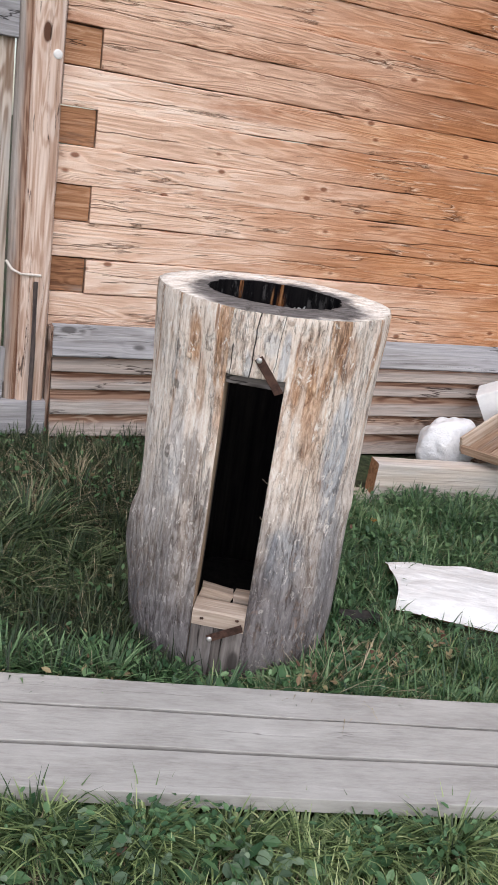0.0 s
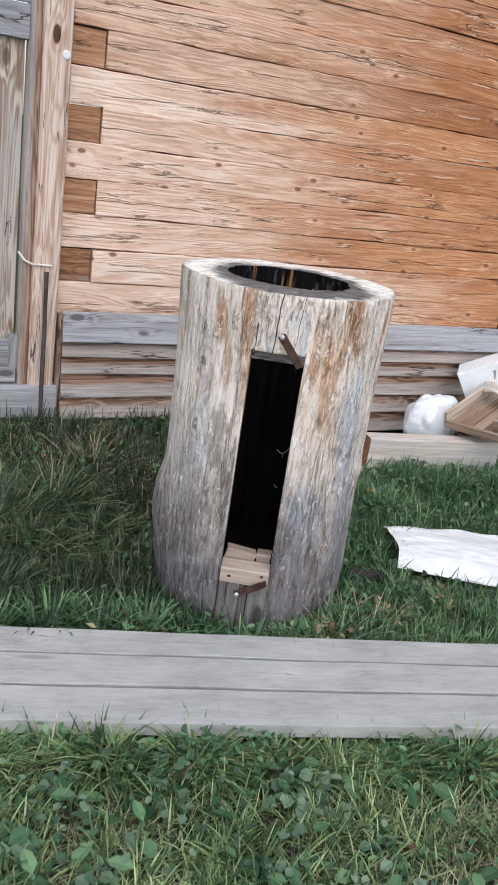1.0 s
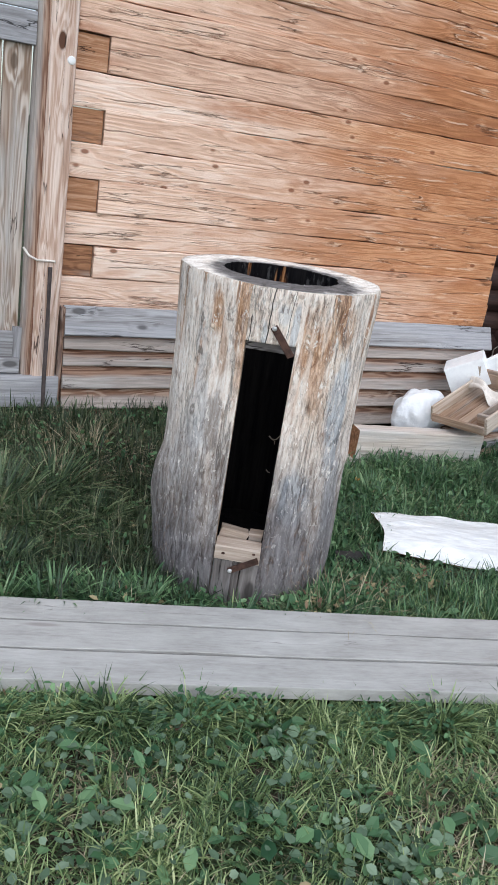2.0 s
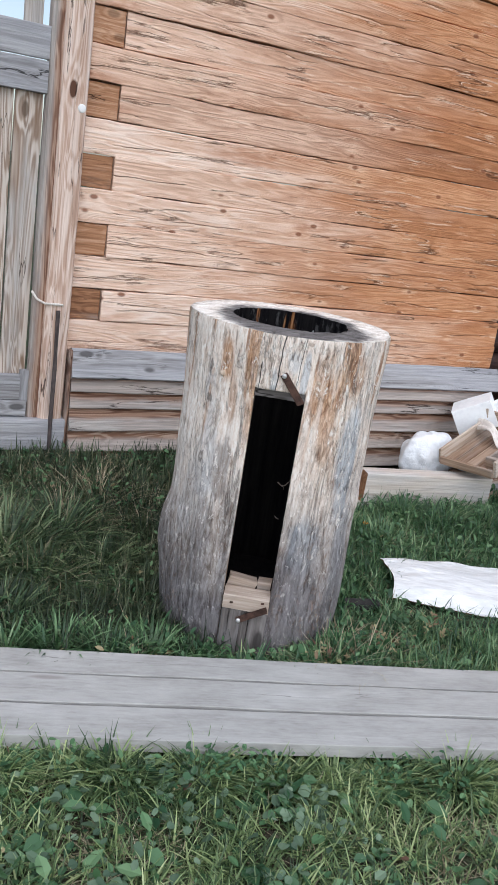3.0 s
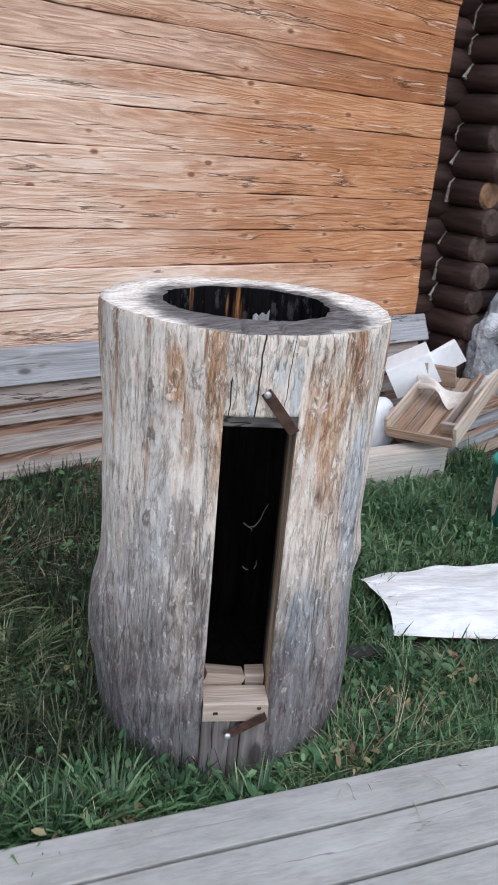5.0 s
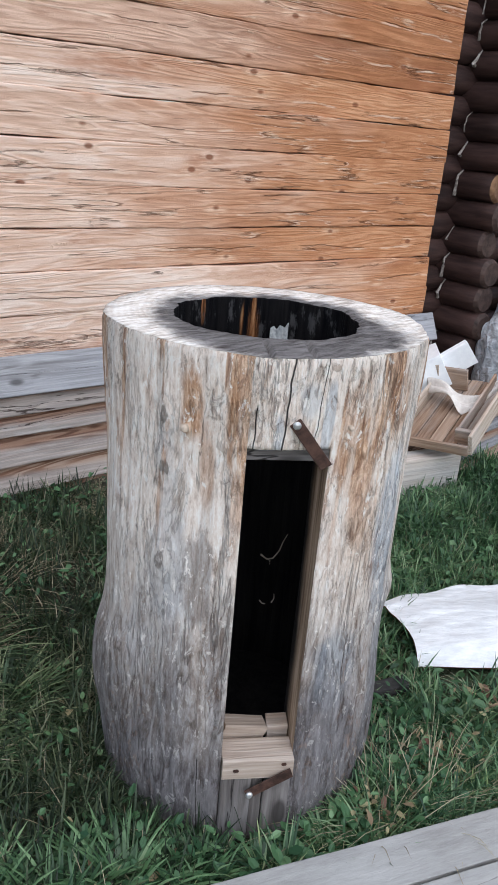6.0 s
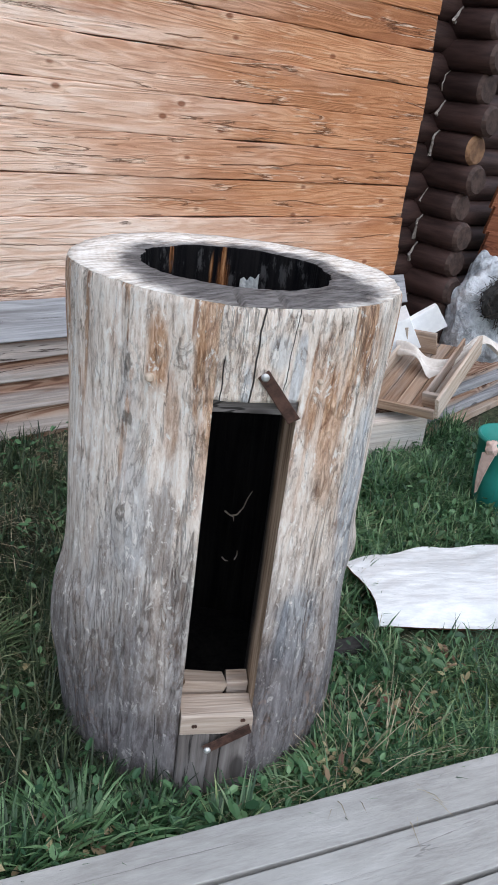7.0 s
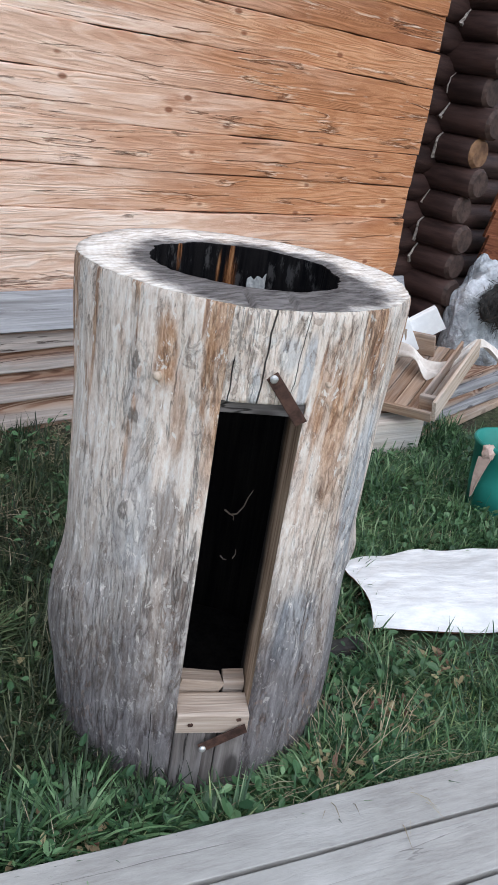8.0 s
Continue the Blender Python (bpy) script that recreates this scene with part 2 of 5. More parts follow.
def log_skin(name):
    """Debarked old trunk: silver-grey with upright fibres, rust-brown streaks, blue-grey stain and scraps of inner bark."""
    m = Nodes(name, 0.82)
    ang, z = polar(m)
    fine = m.noise(m.coords((85, 85, 15), False), 1, 9, 0.8, 0.35)
    mid = m.noise(m.coords((27, 27, 8.5), False), 1, 8, 0.72, 0.8)
    broad = m.noise(m.coords((6, 6, 2.2), False), 1, 5, 0.6, 0.5)
    flake = m.noise(m.coords((44, 44, 21), False), 1, 8, 0.76, 0.9)
    mixd = m.math('ADD', m.math('MULTIPLY', fine, 0.5), m.math('ADD', m.math('MULTIPLY', mid, 0.3), m.math('MULTIPLY', flake, 0.2)))
    base = m.ramp(mixd, [(0.35, (0.26, 0.18, 0.135)), (0.43, (0.6, 0.475, 0.39)), (0.5, (0.86, 0.745, 0.65)), (0.57, (0.97, 0.92, 0.86))])
    brown = m.ramp(fine, [(0.36, (0.22, 0.095, 0.048)), (0.5, (0.53, 0.305, 0.18)), (0.64, (0.83, 0.62, 0.46))])
    cool = m.ramp(m.math('ADD', m.math('MULTIPLY', fine, 0.5), m.math('MULTIPLY', flake, 0.5)), [(0.36, (0.13, 0.155, 0.19)), (0.52, (0.47, 0.53, 0.59)), (0.66, (0.8, 0.83, 0.86))])
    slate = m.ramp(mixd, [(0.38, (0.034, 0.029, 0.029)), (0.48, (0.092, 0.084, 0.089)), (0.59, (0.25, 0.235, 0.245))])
    cream = m.ramp(m.math('ADD', m.math('MULTIPLY', fine, 0.6), m.math('MULTIPLY', flake, 0.4)), [(0.38, (0.3, 0.17, 0.1)), (0.46, (0.72, 0.58, 0.47)), (0.56, (0.93, 0.86, 0.78))])
    silver = m.ramp(mixd, [(0.33, (0.3, 0.27, 0.26)), (0.45, (0.58, 0.55, 0.54)), (0.58, (0.84, 0.82, 0.8))])
    streak = m.step(m.math('ADD', m.math('MULTIPLY', mid, 0.55), m.math('MULTIPLY', m.noise(m.coords((9, 9, 1.0), False), 1, 4, 0.5, 0.3), 0.45)), 0.5, 0.6)
    high = m.step(z, 0.45, 1.0)
    col = m.mix(m.math('MULTIPLY', streak, m.math('ADD', 0.1, m.math('MULTIPLY', high, 0.5))), base, brown)
    for deg, z0, wd, wz, f in ((275, 0.8, 9, 0.24, 0.9), (283, 1.0, 7, 0.16, 0.7), (228, 1.1, 5, 0.08, 0.6), (215, 1.1, 4, 0.12, 0.6)):
        col = m.mix(m.math('MULTIPLY', blob(m, ang, z, deg, z0, wd, wz, broad), f), col, cream)
    for deg, z0, wd, wz, f in ((197, 0.95, 5, 0.16, 0.45), (200, 0.66, 9, 0.2, 0.6), (224, 0.3, 7, 0.12, 0.6), (190, 0.5, 8, 0.2, 0.6)):
        col = m.mix(m.math('MULTIPLY', blob(m, ang, z, deg, z0, wd, wz, broad), f), col, silver)
    for deg, z0, wd, wz, f in ((207, 1.09, 6, 0.11, 1.0), (213, 0.97, 3.5, 0.12, 0.6), (221, 1.07, 3, 0.12, 0.95), (264, 1.03, 5, 0.13, 0.65), (272, 0.9, 5, 0.2, 0.7), (284, 1.08, 8, 0.1, 0.6), (190, 1.08, 3, 0.08, 0.5), (226, 0.9, 2, 0.1, 0.4)):
        col = m.mix(m.math('MULTIPLY', blob(m, ang, z, deg, z0, wd, wz, broad), f), col, brown)
    for deg, z0, wd, wz, f in ((270, 0.44, 11, 0.12, 0.9), (288, 0.75, 9, 0.25, 0.75), (299, 0.3, 10, 0.3, 0.6), (245, 1.11, 4, 0.05, 0.6), (236, 1.04, 2, 0.06, 0.6), (200, 0.62, 9, 0.09, 0.25), (252, 1.07, 2, 0.08, 0.6)):
        col = m.mix(m.math('MULTIPLY', blob(m, ang, z, deg, z0, wd, wz, broad), f), col, cool)
    # slate grey grows towards the base, with a ragged upper limit
    low_slate = m.math('ADD', m.math('MULTIPLY', m.math('SUBTRACT', broad, 0.5), 0.7), z)
    col = m.mix(m.step(low_slate, 0.12, 0.9, 0.97, 0.0), col, slate)
    for deg, z0, wd, wz, f in ((212, 0.68, 7, 0.13, 0.5), (222, 0.52, 6, 0.2, 0.5), (273, 0.2, 12, 0.14, 0.85), (205, 0.45, 8, 0.14, 0.35), (282, 1.1, 2, 0.05, 0.7), (258, 0.32, 3, 0.1, 0.5)):
        col = m.mix(m.math('MULTIPLY', blob(m, ang, z, deg, z0, wd, wz, mid), f), col, slate)
    scab = m.step(flake, 0.54, 0.6)
    scab_at = m.math('ADD', blob(m, ang, z, 276, 0.72, 10, 0.3, broad), m.math('MULTIPLY', m.step(m.noise(m.coords((6, 6, 2.6), False), 1.3, 3), 0.44, 0.58), 0.95), clamp=True)
    scab = m.math('MULTIPLY', scab, scab_at)
    col = m.mix(m.math('MULTIPLY', scab, 0.62), col, m.ramp(fine, [(0.4, (0.15, 0.085, 0.055)), (0.65, (0.4, 0.25, 0.16))]))
    bare = m.math('MULTIPLY', m.step(flake, 0.4, 0.45, 1.0, 0.0), scab_at)
    col = m.mix(m.math('MULTIPLY', bare, m.step(z, 0.25, 0.6, 0.15, 0.6)), col, (0.86, 0.8, 0.73))
    peel_n = m.noise(m.coords((9, 9, 2.0), False), 1, 9, 0.64, 0.5)
    peel = m.step(peel_n, 0.5, 0.525)
    upper = m.step(z, 0.3, 0.75)
    pale = m.mix(upper, (0.33, 0.315, 0.32), m.ramp(fine, [(0.36, (0.62, 0.5, 0.41)), (0.5, (0.93, 0.85, 0.76))]))
    col = m.mix(m.math('MULTIPLY', peel, 0.3), col, pale)
    rind = m.math('MULTIPLY', m.step(m.noise(m.coords((9, 9, 1.1), False), 1, 9, 0.62, 0.3), 0.515, 0.55), m.step(m.math('ADD', z, m.math('MULTIPLY', mid, 0.5)), 0.85, 1.3))
    col = m.mix(m.math('MULTIPLY', rind, 0.8), col, m.ramp(fine, [(0.38, (0.2, 0.085, 0.045)), (0.5, (0.5, 0.27, 0.145)), (0.6, (0.78, 0.54, 0.36))]))
    edge = m.math('MULTIPLY', m.step(m.math('ABSOLUTE', m.math('SUBTRACT', peel_n, 0.498)), 0.002, 0.008, 1.0, 0.0), 0.35)
    col = m.mix(edge, col, (0.13, 0.095, 0.075))
    dash = m.step(m.noise(m.coords((75, 75, 17), False), 1, 5, 0.66, 0.6), 0.565, 0.62)
    dash_at = m.step(m.noise(m.coords((8, 8, 3.2), False), 1, 4, 0.6), 0.45, 0.58, 0.05, 0.9)
    dash = m.math('MULTIPLY', dash, dash_at)
    col = m.mix(m.math('MULTIPLY', dash, 0.62), col, (0.12, 0.075, 0.055))
    chalk = m.math('MULTIPLY', m.step(m.noise(m.coords((52, 52, 26), False), 1, 6, 0.7, 0.5), 0.58, 0.63), m.step(z, 0.15, 0.8, 0.25, 0.85))
    col = m.mix(chalk, col, (0.93, 0.88, 0.82))
    knots = m.math('MULTIPLY', z, 0.0)
    for deg, z0, w in ((197, 0.92, 4.6), (197, 1.04, 3.6), (197, 0.70, 5.0), (228, 0.32, 4.4), (213, 0.31, 4.6)):
        da = m.math('DIVIDE', m.math('SUBTRACT', ang, radians(deg - 360)), radians(w))
        dz = m.math('DIVIDE', m.math('SUBTRACT', z, z0), 0.0095 * w)
        d = m.math('SQRT', m.math('ADD', m.math('MULTIPLY', da, da), m.math('MULTIPLY', dz, dz)))
        d = m.math('ADD', d, m.math('MULTIPLY', m.math('SUBTRACT', mid, 0.5), 2.6))
        ringed = m.math('MULTIPLY', m.step(m.math('SINE', m.math('MULTIPLY', d, 6.0)), 0.2, 0.9), m.step(d, 0.9, 1.5, 1.0, 0.0))
        col = m.mix(m.math('MULTIPLY', ringed, 0.65), col, (0.15, 0.12, 0.1))
        knots = m.math('ADD', knots, ringed)
    slit = m.step(m.math('ABSOLUTE', m.math('SUBTRACT', m.noise(m.coords((22, 22, 1.6), False), 1, 5, 0.55, 0.4), 0.5)), 0.003, 0.014, 1.0, 0.0)
    slit = m.math('MULTIPLY', slit, m.step(m.noise(m.coords((7, 7, 2.5), False), 1, 2), 0.48, 0.58))
    col = m.mix(m.math('MULTIPLY', slit, 0.45), col, (0.06, 0.045, 0.04))
    for d0, d1, lo, hi, w in ((237.2, 239.0, 0.985, 1.3, 0.0062), (228.2, 229.6, 0.985, 1.1, 0.0045), (248.0, 250.5, 1.03, 1.3, 0.003), (233.5, 232.5, 0.02, 0.30, 0.003), (219.0, 218.0, -0.1, 0.22, 0.003)):
        run = m.math('MULTIPLY', m.math('SUBTRACT', z, lo), radians(d1 - d0) / 0.21)
        off = m.math('SUBTRACT', m.math('SUBTRACT', ang, radians(d0 - 360)), run)
        off = m.math('ADD', off, m.math('MULTIPLY', m.math('SUBTRACT', m.noise(m.coords((3, 3, 14), False), 1, 3), 0.5), 0.035))
        cut = m.step(m.math('ABSOLUTE', off), w * 0.45, w, 1.0, 0.0)
        cut = m.math('MULTIPLY', cut, m.math('MULTIPLY', m.step(z, lo - 0.01, lo), m.step(z, hi - 0.01, hi, 1.0, 0.0)))
        col = m.mix(m.math('MULTIPLY', cut, 0.95), col, (0.012, 0.01, 0.009))
        slit = m.math('ADD', slit, m.math('MULTIPLY', cut, 2.0))
    h = m.math('ADD', m.math('MULTIPLY', fine, 0.6), m.math('ADD', m.math('MULTIPLY', mid, 0.6), m.math('MULTIPLY', flake, 0.35)))
    h = m.math('SUBTRACT', m.math('ADD', h, m.math('MULTIPLY', scab, 0.4)), m.math('ADD', m.math('MULTIPLY', slit, 0.8), m.math('MULTIPLY', knots, 0.25)))
    h = m.math('SUBTRACT', h, m.math('ADD', m.math('MULTIPLY', dash, 0.5), m.math('MULTIPLY', edge, 0.5)))
    return m.done(col, m.math('ADD', h, m.math('MULTIPLY', peel, 0.2)), 0.75, 0.011)


def log_top(name):
    """End grain of the trunk: pale grey, ringed and checked, smoked dark round the bore."""
    m = Nodes(name, 0.85)
    p = m.coords((1, 1, 1), False)
    x, y = m.axis(p, 0), m.axis(p, 1)
    r = m.math('SQRT', m.math('ADD', m.math('MULTIPLY', x, x), m.math('MULTIPLY', y, y)))
    grain = m.noise(m.coords((16, 80, 40), False, (0, 0, radians(38))), 1, 7, 0.66)
    rr = m.math('ADD', r, m.math('MULTIPLY', m.math('SUBTRACT', m.noise(m.coords((5, 5, 5), False), 1, 3), 0.5), 0.07))
    ring = m.step(m.math('SINE', m.math('MULTIPLY', rr, 430.0)), -1, 1)
    col = m.ramp(m.math('ADD', m.math('MULTIPLY', grain, 0.95), m.math('MULTIPLY', ring, 0.03)), [(0.32, (0.4, 0.32, 0.255)), (0.47, (0.78, 0.7, 0.615)), (0.58, (0.95, 0.9, 0.835))])
    saw = m.noise(m.coords((7, 75, 1), False, (0, 0, radians(38))), 1, 5, 0.65, 0.2)
    col = m.mix(m.step(saw, 0.52, 0.66, 0.0, 0.4), col, (0.27, 0.22, 0.18))
    soot = m.math('ADD', rr, m.math('MULTIPLY', m.math('SUBTRACT', m.noise(m.coords((11, 11, 11), False), 1, 7, 0.7), 0.5), 0.14))
    near = m.math('ADD', m.math('MULTIPLY', x, -0.36), m.math('MULTIPLY', y, -0.93))  # on the near side of the rim the dark reaches further out
    soot = m.math('SUBTRACT', soot, m.math('MULTIPLY', m.math('MAXIMUM', near, 0.0), 0.36))
    col = m.mix(m.step(soot, 0.228, 0.288, 0.96, 0.0), col, m.ramp(grain, [(0.35, (0.03, 0.027, 0.027)), (0.65, (0.2, 0.185, 0.18))]))
    return m.done(col, m.math('ADD', m.math('ADD', grain, m.math('MULTIPLY', saw, 0.5)), m.math('MULTIPLY', ring, 0.04)), 0.6, 0.01)


def shaded_char_wood(name):
    """Smoked, blackened bore of the trunk with a few bare brown streaks; the hollow's shade is painted into its black.
    """
    m = Nodes(name, 0.9)
    m.bsdf.inputs["Specular IOR Level"].default_value = 0.08
    ang, z = polar(m)
    fine = m.noise(m.coords((40, 40, 3), False), 1, 6, 0.65)
    mid = m.noise(m.coords((9, 9, 3), False), 1, 4, 0.6)
    bare = m.math('ADD', blob(m, ang, z, 61, 1.12, 6.5, 0.1, mid), blob(m, ang, z, 99, 1.165, 2.2, 0.035, mid), clamp=True)
    # grey sheen near the open top, painted into the colour
    grey_sheen = m.math('MULTIPLY', m.step(m.noise(m.coords((24, 24, 9), False), 1, 6, 0.7), 0.56, 0.66), m.step(z, 0.85, 1.15))
    # blacker than char alone: the deep shade of the hollow sits in this colour
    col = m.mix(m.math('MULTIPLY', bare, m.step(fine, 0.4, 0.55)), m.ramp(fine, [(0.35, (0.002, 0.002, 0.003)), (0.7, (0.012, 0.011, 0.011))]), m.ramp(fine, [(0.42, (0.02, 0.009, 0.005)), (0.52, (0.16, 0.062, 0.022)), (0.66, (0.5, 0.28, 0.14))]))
    col = m.mix(m.math('MULTIPLY', grey_sheen, 0.7), col, (0.075, 0.072, 0.072))
    return m.done(col, fine, 0.9, 0.01)


def cheek_wood(name):
    """Sawn sides of the opening: bare brown wood at the outside, near-black towards the bore."""
    m = Nodes(name, 0.85)
    p = m.coords((1, 1, 1), False)
    x, y = m.axis(p, 0), m.axis(p, 1)
    r = m.math('SQRT', m.math('ADD', m.math('MULTIPLY', x, x), m.math('MULTIPLY', y, y)))
    fine = m.noise(m.coords((50, 50, 3), False), 1, 6, 0.65)
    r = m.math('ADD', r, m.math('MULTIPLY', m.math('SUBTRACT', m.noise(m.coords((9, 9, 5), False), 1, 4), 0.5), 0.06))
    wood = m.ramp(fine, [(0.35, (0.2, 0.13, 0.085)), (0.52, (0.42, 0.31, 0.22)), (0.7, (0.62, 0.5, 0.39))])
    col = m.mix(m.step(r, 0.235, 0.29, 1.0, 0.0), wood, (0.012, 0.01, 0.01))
    return m.done(col, fine, 0.7, 0.008)


def plain(name, a, b, scale=8.0, rough=0.7, bump=0.3, dist=0.004, metal=0.0, stretch=(1, 1, 1)):
    """Two-tone surface with broad stains and fine relief."""
    m = Nodes(name, rough)
    n1 = m.noise(m.coords(stretch), scale, 6, 0.62)
    n2 = m.noise(m.coords(stretch), scale * 0.17, 3, 0.5)
    col = m.mix(m.step(m.math('ADD', m.math('MULTIPLY', n1, 0.6), m.math('MULTIPLY', n2, 0.4)), 0.35, 0.65), a, b)
    m.bsdf.inputs["Metallic"].default_value = metal
    return m.done(col, n1, bump, dist)


def leaf_mat(name, stops, rough=0.6, scatter=0.3):
    """Blades or leaves whose colour differs from piece to piece."""
    m = Nodes(name, rough)
    rnd = m.add("ShaderNodeNewGeometry").outputs["Random Per Island"]
    broad = m.noise(m.coords((1, 1, 1), False), 1.7, 3)
    v = m.math('ADD', m.math('MULTIPLY', rnd, 0.75), m.math('MULTIPLY', m.math('SUBTRACT', broad, 0.5), 0.9), clamp=True)
    col = m.ramp(v, stops)
    m.bsdf.inputs["Specular IOR Level"].default_value = 0.45
    out = m.t.nodes["Material Output"]
    tr = m.add("ShaderNodeBsdfTranslucent")
    m.link(col, tr.inputs["Color"])
    mixer = m.add("ShaderNodeMixShader")
    mixer.inputs[0].default_value = scatter
    m.link(m.bsdf.outputs[0], mixer.inputs[1])
    m.link(tr.outputs[0], mixer.inputs[2])
    m.link(mixer.outputs[0], out.inputs[0])
    return m.done(col)


def soil_mat(name):
    m = Nodes(name, 0.95)
    n = m.noise(m.coords((1, 1, 1), False), 26, 7, 0.68)
    b = m.noise(m.coords((1, 1, 1), False), 2.2, 4, 0.55)
    near = m.ramp(n, [(0.35, (0.022, 0.019, 0.013)), (0.55, (0.075, 0.065, 0.045)), (0.7, (0.2, 0.175, 0.125))])
    col = m.mix(m.step(b, 0.4, 0.6), near, m.ramp(n, [(0.35, (0.018, 0.032, 0.014)), (0.7, (0.09, 0.12, 0.055))]))
    return m.done(col, n, 1.0, 0.03)


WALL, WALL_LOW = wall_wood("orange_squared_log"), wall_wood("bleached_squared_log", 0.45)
ENDGRAIN = board_wood("brown_end_grain", (0.16, 0.07, 0.035), (0.38, 0.19, 0.1), (0.6, 0.38, 0.25), (0.45, 0.39, 0.34), 0.3, knots=0.6, rings=0.1)
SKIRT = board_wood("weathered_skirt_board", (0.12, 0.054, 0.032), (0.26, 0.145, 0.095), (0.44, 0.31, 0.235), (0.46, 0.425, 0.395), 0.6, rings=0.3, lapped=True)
GREY = board_wood("silver_grey_board", (0.14, 0.13, 0.13), (0.29, 0.285, 0.29), (0.44, 0.44, 0.45), (0.4, 0.4, 0.42), 0.7)
WALK = walk_wood("grey_walkway_plank")
PLUG = board_wood("dark_grey_plug_board", (0.07, 0.06, 0.056), (0.19, 0.172, 0.165), (0.33, 0.305, 0.295), (0.29, 0.28, 0.285), 0.5, rings=0.05)
SILL = board_wood("grey_beige_sill", (0.22, 0.165, 0.125), (0.42, 0.34, 0.28), (0.58, 0.5, 0.43), (0.46, 0.43, 0.4), 0.4, knots=1.0, cracks=0.8, rings=0.05)
GATE = board_wood("pale_grey_gate_board", (0.22, 0.145, 0.1), (0.43, 0.35, 0.29), (0.62, 0.55, 0.49), (0.48, 0.455, 0.43), 0.5, rings=0.34)
POST = board_wood("pinkish_post_wood", (0.22, 0.1, 0.06), (0.5, 0.345, 0.265), (0.78, 0.65, 0.57), (0.56, 0.51, 0.49), 0.3, knots=1.6, rings=0.14)
CRATE = board_wood("crate_wood", (0.17, 0.1, 0.062), (0.34, 0.235, 0.165), (0.52, 0.4, 0.305), (0.45, 0.4, 0.36), 0.5, knots=0.6, cracks=0.5, rings=0.06)
CRATE_PALE = board_wood("pale_crate_wood", (0.3, 0.215, 0.15), (0.53, 0.435, 0.35), (0.72, 0.635, 0.55), (0.58, 0.54, 0.5), 0.4, knots=0.6, cracks=0.5, rings=0.06)
BEAM = board_wood("pale_beam_wood", (0.36, 0.3, 0.25), (0.58, 0.52, 0.46), (0.72, 0.67, 0.61), (0.62, 0.6, 0.58), 0.5, knots=0.9, cracks=0.6, rings=0.06)
CABIN = plain("dark_stained_log", (0.02, 0.011, 0.01), (0.068, 0.038, 0.033), 9, 0.55, 0.6, 0.008, stretch=(0.4, 3, 3))
CABIN_END = plain("dark_stained_log_end", (0.026, 0.016, 0.013), (0.085, 0.053, 0.044), 22, 0.6, 0.6, 0.006)
FRESH_END = plain("bare_log_end", (0.09, 0.045, 0.028), (0.4, 0.23, 0.12), 9, 0.7, 0.6, 0.006)
MOSS = plain("pale_caulking", (0.2, 0.17, 0.15), (0.5, 0.46, 0.42), 40, 0.9, 0.9, 0.01)
REDBOARD = board_wood("red_brown_board", (0.1, 0.03, 0.014), (0.2, 0.07, 0.035), (0.3, 0.12, 0.06), (0.25, 0.18, 0.15), 0.1)
LOGSKIN, LOGTOP, CHAR_SHADE, CHEEK = log_skin("weathered_trunk"), log_top("trunk_end_grain"), shaded_char_wood("charred_shaded_bore"), cheek_wood("sawn_cheek")
RUST = plain("rusty_iron", (0.035, 0.02, 0.016), (0.11, 0.06, 0.046), 60, 0.7, 0.5, 0.002, 0.3)
NAIL = plain("galvanised_nail", (0.5, 0.5, 0.5), (0.75, 0.75, 0.74), 60, 0.35, 0.2, 0.001, 0.7)
RESIN = plain("pale_branch_stub", (0.42, 0.33, 0.25), (0.62, 0.52, 0.43), 60, 0.7, 0.4, 0.002)
FOAM = plain("white_foam", (0.78, 0.8, 0.82), (0.88, 0.9, 0.91), 25, 0.75, 0.3, 0.003)
BAG = plain("white_plastic_film", (0.72, 0.75, 0.78), (0.86, 0.88, 0.9), 7, 0.32, 0.8, 0.04)
SACK = plain("mottled_plastic_sack", (0.24, 0.265, 0.29), (0.74, 0.77, 0.81), 11, 0.36, 1.0, 0.06)
CLOTH = plain("off_white_cloth", (0.58, 0.53, 0.48), (0.74, 0.7, 0.65), 30, 0.9, 0.4, 0.003)
PINK = plain("dusty_pink_cloth", (0.46, 0.33, 0.29), (0.6, 0.46, 0.4), 40, 0.9, 0.5, 0.003)
BUCKET = plain("green_plastic", (0.018, 0.19, 0.155), (0.04, 0.27, 0.225), 6, 0.38, 0.1, 0.002)
BARK = plain("white_birch_bark", (0.66, 0.67, 0.675), (0.88, 0.895, 0.9), 14, 0.55, 0.7, 0.007, stretch=(1, 3.5, 1))
BARK_IN = plain("brown_bark_lining", (0.07, 0.03, 0.018), (0.16, 0.075, 0.04), 20, 0.8, 0.5, 0.004)
TWIG = leaf_mat("dead_roots", [(0.0, (0.012, 0.009, 0.008)), (0.6, (0.045, 0.034, 0.028)), (1.0, (0.13, 0.1, 0.08))], 0.9, 0.0)
CLAD = plain("charred_scrap", (0.012, 0.012, 0.012), (0.05, 0.048, 0.046), 40, 0.8, 0.8, 0.006)
WHITE = plain("white_enamel", (0.7, 0.7, 0.69), (0.82, 0.82, 0.81), 30, 0.35, 0.1, 0.001)
CORD = plain("pale_rope", (0.55, 0.5, 0.44), (0.75, 0.71, 0.66), 80, 0.8, 0.5, 0.002)
DARKSTRAP = plain("dark_strap", (0.05, 0.04, 0.04), (0.1, 0.08, 0.075), 40, 0.7, 0.4, 0.002)
COMB = plain("grey_mesh", (0.25, 0.26, 0.26), (0.5, 0.51, 0.5), 120, 0.5, 0.8, 0.004)
